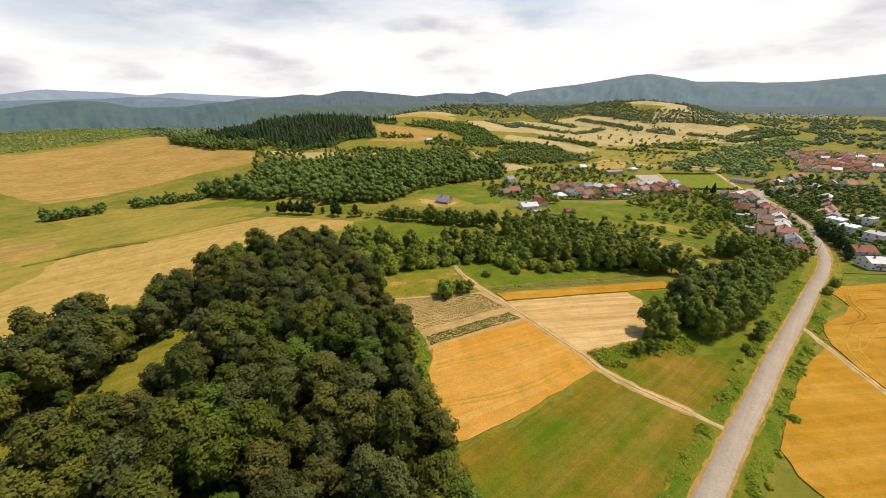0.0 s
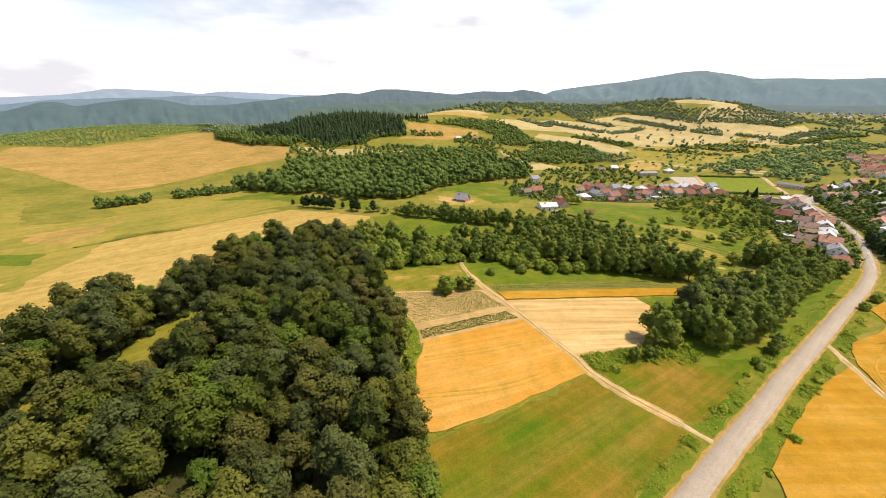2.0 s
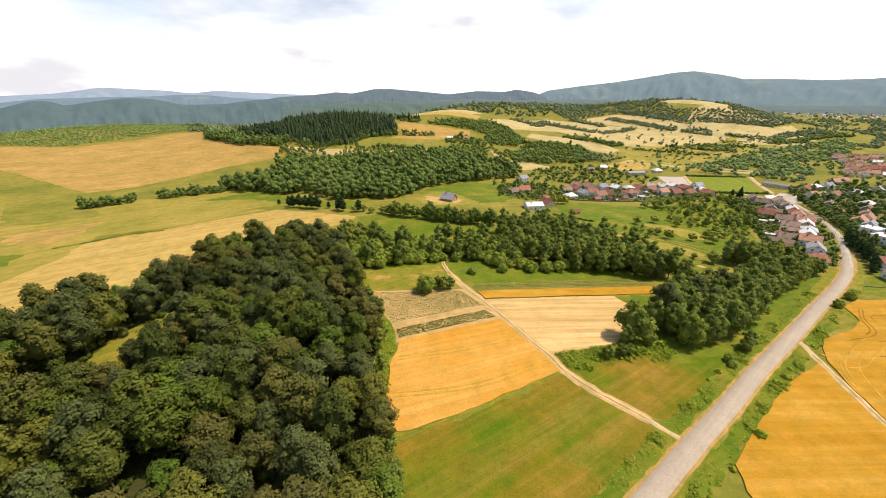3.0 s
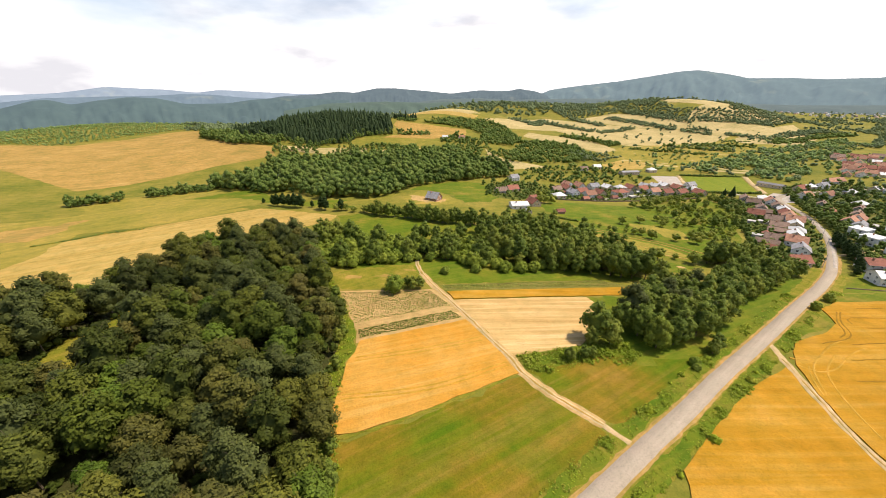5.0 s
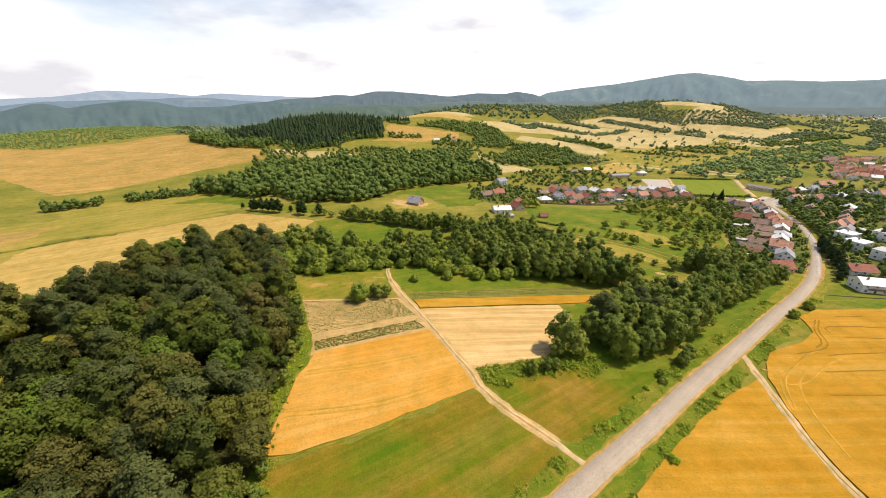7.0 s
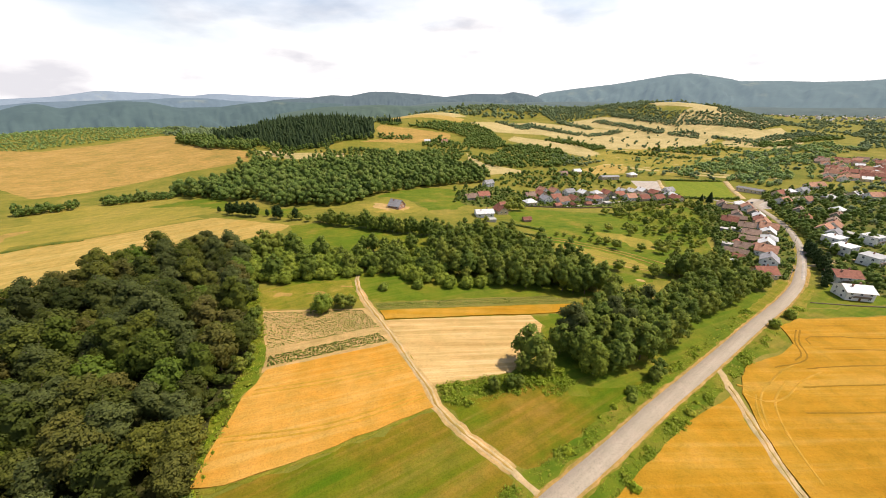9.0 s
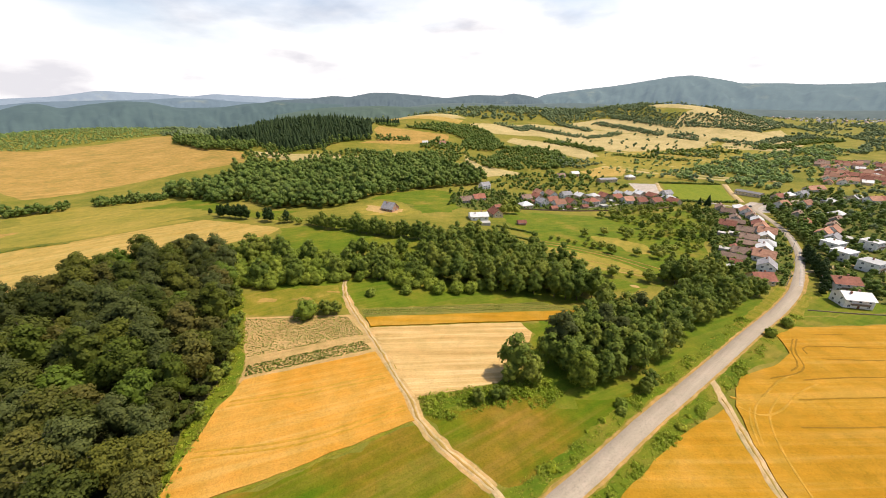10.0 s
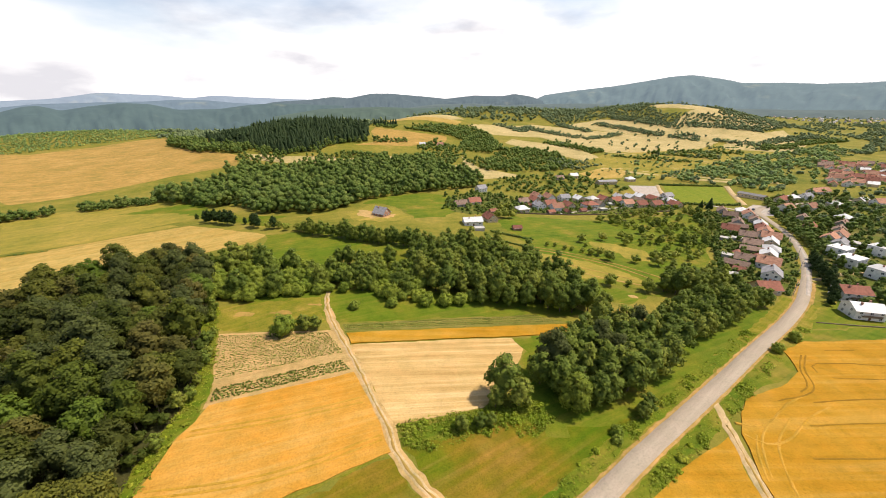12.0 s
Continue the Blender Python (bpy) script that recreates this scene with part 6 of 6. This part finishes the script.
H = {
    "red": house("low cream house under a red tiled gable roof", 11, 8.5, 3.4, 1, 3.2, M["wall_cream"], M["tile_red"]),
    "orange": house("white house under an orange tiled gable roof", 11, 9, 4.2, 1, 3.4, M["wall_white"], M["tile_orange"]),
    "brown": house("grey house under a dark brown gable roof", 12, 8.5, 3.2, 1, 3.3, M["wall_grey"], M["tile_brown"]),
    "grey": house("white house under a grey gable roof", 10.5, 8.5, 4.6, 2, 3.0, M["wall_white"], M["tile_grey"]),
    "white": house("cream house under a bright tin gable roof", 10, 8.5, 4.0, 1, 2.8, M["wall_cream"], M["tin"]),
    "hip": house("white two-storey house under a red hipped roof", 12.5, 10.5, 5.6, 2, 2.6, M["wall_white"], M["tile_red"], hip=True, balcony=True),
    "tinhip": house("cream house under a bright tin hipped roof", 10.5, 9, 3.8, 1, 2.4, M["wall_cream"], M["tin"], hip=True),
    "block": house("white two-storey block house with a flat white roof", 11, 9.5, 6.0, 2, 0, M["wall_white"], M["tin"], flat=True, balcony=True),
    "barn": house("long dark wooden barn with a brown roof", 15, 7, 3.0, 1, 2.4, M["wood"], M["tile_brown"], name="barn", chimney=False, windows=False),
    "shed": house("small garden shed with a red roof", 6, 4.5, 2.3, 1, 1.5, M["wall_brick"], M["tile_red"], name="shed", chimney=False, windows=False),
    "garage": house("low grey shed with a flat concrete roof", 8.5, 6, 2.6, 1, 0, M["wall_grey"], M["concrete"], flat=True, name="shed", chimney=False, windows=False),
    "hall": house("long low hall with a pale sheet roof", 24, 10, 4, 1, 1.2, M["wall_cream"], M["tile_grey"], name="hall", chimney=False),
    "bigtin": house("large white house under a low bright tin roof", 13.5, 10.5, 3.6, 1, 2.0, M["wall_white"], M["tin"]),
    "gable2": house("white two-storey house under a brown-red gable roof", 12, 9.5, 5.0, 2, 2.6, M["wall_white"], M["tile_red"], balcony=True),
    "tin2": house("white two-storey house under a bright tin gable roof", 12, 9.5, 5.0, 2, 2.3, M["wall_white"], M["tin"], balcony=True),
    "bare": house("unfinished brick house under a grey gable roof", 10.5, 8.5, 2.8, 1, 4.2, M["wall_brick"], M["tile_grey"]),
}


def settle(rows):
    """Houses by kind, x, y and the turn of the ridge in degrees from +x."""
    for key, x, y, turn in rows:
        plant(H[key], x, y, {"barn": 0.8, "brown": 0.85, "garage": 0.75}.get(key, 0.95), radians(turn))


# row of houses behind the orchard
settle([("brown", 94, 349, 25), ("red", 107, 358, 110), ("orange", 124, 371, 110), ("grey", 139, 371, 20), ("white", 154, 372, 110), ("tinhip", 168, 374, 20), ("red", 180, 376, 110), ("white", 199, 384, 110),
        ("white", 210, 384, 110), ("white", 222, 388, 110), ("red", 231, 379, 110), ("tinhip", 243, 372, 20), ("red", 223, 358, 20), ("red", 208, 357, 20), ("orange", 195, 357, 20), ("garage", 181, 360, 20),
        ("hip", 154, 342, 20), ("red", 135, 343, 110), ("orange", 120, 329, 20), ("grey", 105, 330, 110), ("tinhip", 87, 314, 15), ("shed", 112, 316, 20), ("shed", 128, 322, 100)])
settle([("red", 47, 328, 20), ("brown", 35, 316, 20), ("red", 56, 277, 110), ("bigtin", 42, 264, 8), ("garage", 46, 251, 8), ("shed", 73, 259, 10), ("grey", 58, 389, 30), ("shed", 61, 302, 20), ("bare", -24, 271, 150)])
settle([("tinhip", 252, 475, 10), ("hall", 216, 459, 10), ("white", 184, 485, 10), ("brown", 163, 474, 10), ("hall", 338, 390, 120), ("white", -22, 660, 10), ("orange", 8, 672, 10)])
# along the road into the village
settle([("brown", 270, 335, 60), ("tinhip", 284, 331, 60), ("brown", 276, 306, 55), ("barn", 250, 289, 150), ("white", 268, 290, 55), ("brown", 241, 267, 145), ("orange", 257, 272, 50), ("orange", 251, 260, 145),
        ("white", 243, 250, 50), ("barn", 222, 239, 145), ("tinhip", 233, 237, 50), ("white", 223, 227, 50), ("orange", 212, 214, 140), ("grey", 201, 198, 50), ("red", 185, 182, 0), ("barn", 194, 214, 140),
        ("garage", 200, 229, 140), ("garage", 181, 200, 150), ("garage", 230, 262, 140), ("brown", 258, 300, 55), ("shed", 208, 232, 50)])
settle([("orange", 288, 256, 35), ("brown", 314, 276, 40), ("block", 272, 233, 20), ("block", 263, 217, 20), ("gable2", 222, 177, -12), ("tin2", 210, 160, -12), ("block", 297, 233, 20), ("block", 262, 200, 20), ("grey", 283, 244, 35), ("garage", 300, 250, 30)])
settle([("red", 352, 371, 20), ("tinhip", 367, 377, 20), ("grey", 380, 377, 20), ("orange", 408, 398, 10), ("orange", 418, 400, 10), ("tinhip", 379, 347, 20), ("orange", 349, 338, 20), ("orange", 328, 338, 20), ("brown", 316, 308, 40), ("orange", 419, 347, 0), ("red", 428, 350, 0), ("white", 413, 357, 20)])
settle([("red", 118, 345, 20), ("brown", 168, 356, 110), ("shed", 144, 330, 20), ("orange", 112, 372, 110), ("red", 190, 371, 20), ("brown", 214, 370, 110), ("grey", 250, 388, 20), ("red", 240, 356, 110), ("shed", 98, 336, 110), ("garage", 165, 338, 20),
        ("brown", 231, 250, 145), ("red", 262, 281, 55), ("shed", 216, 226, 50), ("brown", 205, 222, 140), ("orange", 280, 318, 60), ("shed", 190, 206, 140), ("brown", 266, 320, 150), ("red", 238, 281, 145), ("garage", 222, 262, 140), ("orange", 300, 262, 35), ("brown", 330, 290, 35), ("tinhip", 345, 305, 30), ("red", 300, 285, 40)])
# the far quarter of red roofs
rnd = random.Random(8)
for i in range(6):
    for j in range(11):
        u, v = j / 10, i / 5
        x = 468 + 130 * u + 75 * v + 60 * u * v + rnd.uniform(-6, 6)
        y = 432 + 165 * u - 12 * v - 20 * u * v + rnd.uniform(-6, 6)
        plant(H[rnd.choice(["red", "red", "red", "orange", "orange", "brown", "white", "tinhip"])], x, y, rnd.uniform(0.85, 1.15), radians(rnd.choice([52, 142, 142]) + rnd.uniform(-6, 6)))


def far_town(label, poly, spacing, seed):
    rng, verts, faces, off = np.random.default_rng(seed), [], [], 0
    base = np.array([(-1, -1, -1), (1, -1, -1), (1, 1, -1), (-1, 1, -1), (-1, -1, 0.6), (1, -1, 0.6), (1, 1, 0.6), (-1, 1, 0.6), (-1, 0, 1.2), (1, 0, 1.2)], float)
    fc = np.array([(0, 1, 5, 4), (2, 3, 7, 6), (1, 2, 6, 5), (3, 0, 4, 7), (4, 5, 9, 8), (6, 7, 8, 9), (5, 6, 9, 9), (7, 4, 8, 8)])
    for x, y in spread(poly, spacing, seed):
        a, s = rng.uniform(0, 3.1), np.array([rng.uniform(3, 5.5), rng.uniform(3, 4), rng.uniform(2.5, 4)])
        v = base * s
        c, d = math.cos(a), math.sin(a)
        verts.append(np.stack([v[:, 0] * c - v[:, 1] * d + x, v[:, 0] * d + v[:, 1] * c + y, v[:, 2] + height(x, y) + 3], -1))
        faces.append(fc + off)
        off += len(v)
    m, n, l, b = mat_base("far_town_walls", 0.8)
    g = n.new("ShaderNodeNewGeometry")
    l.new(ramp_of(n, l, g.outputs["Random Per Island"], [(0.62, 0.60, 0.57), (0.42, 0.28, 0.22), (0.55, 0.52, 0.49), (0.40, 0.37, 0.35)], (0.1, 0.9)), b.inputs["Base Color"])
    tagged(new("distant_houses", quads_mesh("distant_houses", np.vstack(verts), np.vstack(faces), m)), label, "houses", "", "stuff")


far_town("pale distant town on the plain", [(1500, 1500), (2000, 1700), (2600, 2400), (2400, 2700), (1900, 2300)], 55, 71)
mass("scattered_trees", "trees among the distant town", spread([(1500, 1450), (2100, 1700), (2700, 2400), (2400, 2750), (1800, 2300)], 46, 74), FAR, (0.9, 1.5), M["woods_hazed"], 52)
mass("woods", "scattered trees on the far plain", spread([(800, 1000), (900, 820), (1300, 800), (1700, 1300), (1500, 1600), (1000, 1250)], 13, 75, lambda p: noise.noise(Vector((p[0] * 0.009, p[1] * 0.016, 4))) > 0.12), FAR, (0.8, 1.4), M["woods_hazed"], 76)
far_town("pale distant hamlet on the ridge", [(150, 2100), (420, 2050), (450, 2300), (180, 2350)], 45, 73)


# ---- small things along the street ----
def street_pole():
    root = tagged(new("utility_pole"), "tall grey concrete utility pole beside the street", "pole", "utility poles")
    bm = bmesh.new()
    limb(bm, (0, 0, -0.5), (0, 0, 8.6), 0.16, 0.09, 8)
    part("post", done(bm, "post", M["concrete"]), root)
    bm = bmesh.new()
    box(bm, -0.9, 0.9, -0.06, 0.06, 8.0, 8.12)
    part("crossarm", done(bm, "crossarm", M["wood"]), root, "weathered wooden crossarm")
    for x in (-0.8, 0.0, 0.8):
        bm = bmesh.new()
        limb(bm, (x, 0, 8.12), (x, 0, 8.34), 0.06, 0.04, 6)
        part("insulator", done(bm, "insulator", M["frame"]), root)
    root.location = (0, -4000, -200)
    return root


pole = street_pole()
for x, y in ((239.5, 225.5), (258, 252.5), (221, 203.5), (196.5, 178.5)):
    plant(pole, x, y, 1.0, 0.8)


def garden_wall(label, line, tall, material):
    bm = bmesh.new()
    pts = rounded(line, False, 4.0)
    for (ax, ay), (bx, by) in zip(pts, pts[1:]):
        d = Vector((bx - ax, by - ay, 0)).normalized()
        s = Vector((-d.y, d.x, 0)) * 0.12
        za, zb = height(ax, ay), height(bx, by)
        v = [bm.verts.new(p) for p in ((ax - s.x, ay - s.y, za - 0.3), (ax + s.x, ay + s.y, za - 0.3), (bx + s.x, by + s.y, zb - 0.3), (bx - s.x, by - s.y, zb - 0.3),
                                       (ax - s.x, ay - s.y, za + tall), (ax + s.x, ay + s.y, za + tall), (bx + s.x, by + s.y, zb + tall), (bx - s.x, by - s.y, zb + tall))]
        for f in ((0, 1, 2, 3), (4, 7, 6, 5), (0, 4, 5, 1), (1, 5, 6, 2), (2, 6, 7, 3), (3, 7, 4, 0)):
            bm.faces.new([v[i] for i in f])
    tagged(new("garden_wall", done(bm, "garden_wall", material)), label, "wall", "", "structure")


garden_wall("low dark wooden garden fence above the grass", [(184, 153), (211, 150), (240, 149)], 0.5, M["wood"])
garden_wall("low fence round the orchard gardens", [(80, 306), (120, 312), (160, 322), (230, 340)], 1.1, M["wood"])


def parked_car(label, paint):
    root = tagged(new("car"), label, "car", "parked cars")
    body = bmesh.new()
    side = [(-2.05, 0.35), (-2.1, 0.75), (-1.95, 0.95), (-1.45, 1.0), (-0.95, 1.42), (0.55, 1.45), (1.15, 1.0), (1.95, 0.85), (2.1, 0.6), (2.05, 0.35)]
    rows = [[body.verts.new((x, y * (0.86 if z > 1.2 else 1.0), z)) for x, z in side] for y in (-0.82, 0.82)]
    body.faces.new(rows[0])
    body.faces.new(rows[1])
    for i in range(len(side)):
        k = (i + 1) % len(side)
        body.faces.new((rows[0][i], rows[0][k], rows[1][k], rows[1][i]))
    part("body", done(body, "body", paint), root)
    glass = bmesh.new()
    for y in (-0.80, 0.80):
        box(glass, -0.85, 0.75, y - 0.03 + (0.0 if y < 0 else 0.0), y + 0.03, 1.04, 1.34)
    part("side_windows", done(glass, "side_windows", M["glass"]), root, "dark side windows")
    for x in (-1.3, 1.3):
        for y in (-0.8, 0.8):
            tyre = bmesh.new()
            limb(tyre, (x, y - 0.1, 0.31), (x, y + 0.1, 0.31), 0.31, 0.31, 12)
            for v_ in (y - 0.1, y + 0.1):
                ring = [v for v in tyre.verts if abs(v.co.y - v_) < 1e-4]
                ring.sort(key=lambda v: math.atan2(v.co.z - 0.31, v.co.x - x))
                tyre.faces.new(ring)
            part("wheel", done(tyre, "wheel", M["rubber"]), root)
    root.location = (0, -4000, -200)
    return root


M["rubber"] = plain_mat("tyre_rubber", (0.03, 0.03, 0.03), 0.8, 0.2)
M["paint_white"] = plain_mat("white_car_paint", (0.7, 0.7, 0.7), 0.25, 0.05)
M["paint_blue"] = plain_mat("dark_car_paint", (0.06, 0.07, 0.09), 0.25, 0.05)
for proto, x, y, turn in ((parked_car("white parked car beside the village street", M["paint_white"]), 276.5, 262, 52), (parked_car("dark parked car on the paved square", M["paint_blue"]), 303, 342, 40)):
    plant(proto, x, y, 1.0, radians(turn)).location.z += 0.35
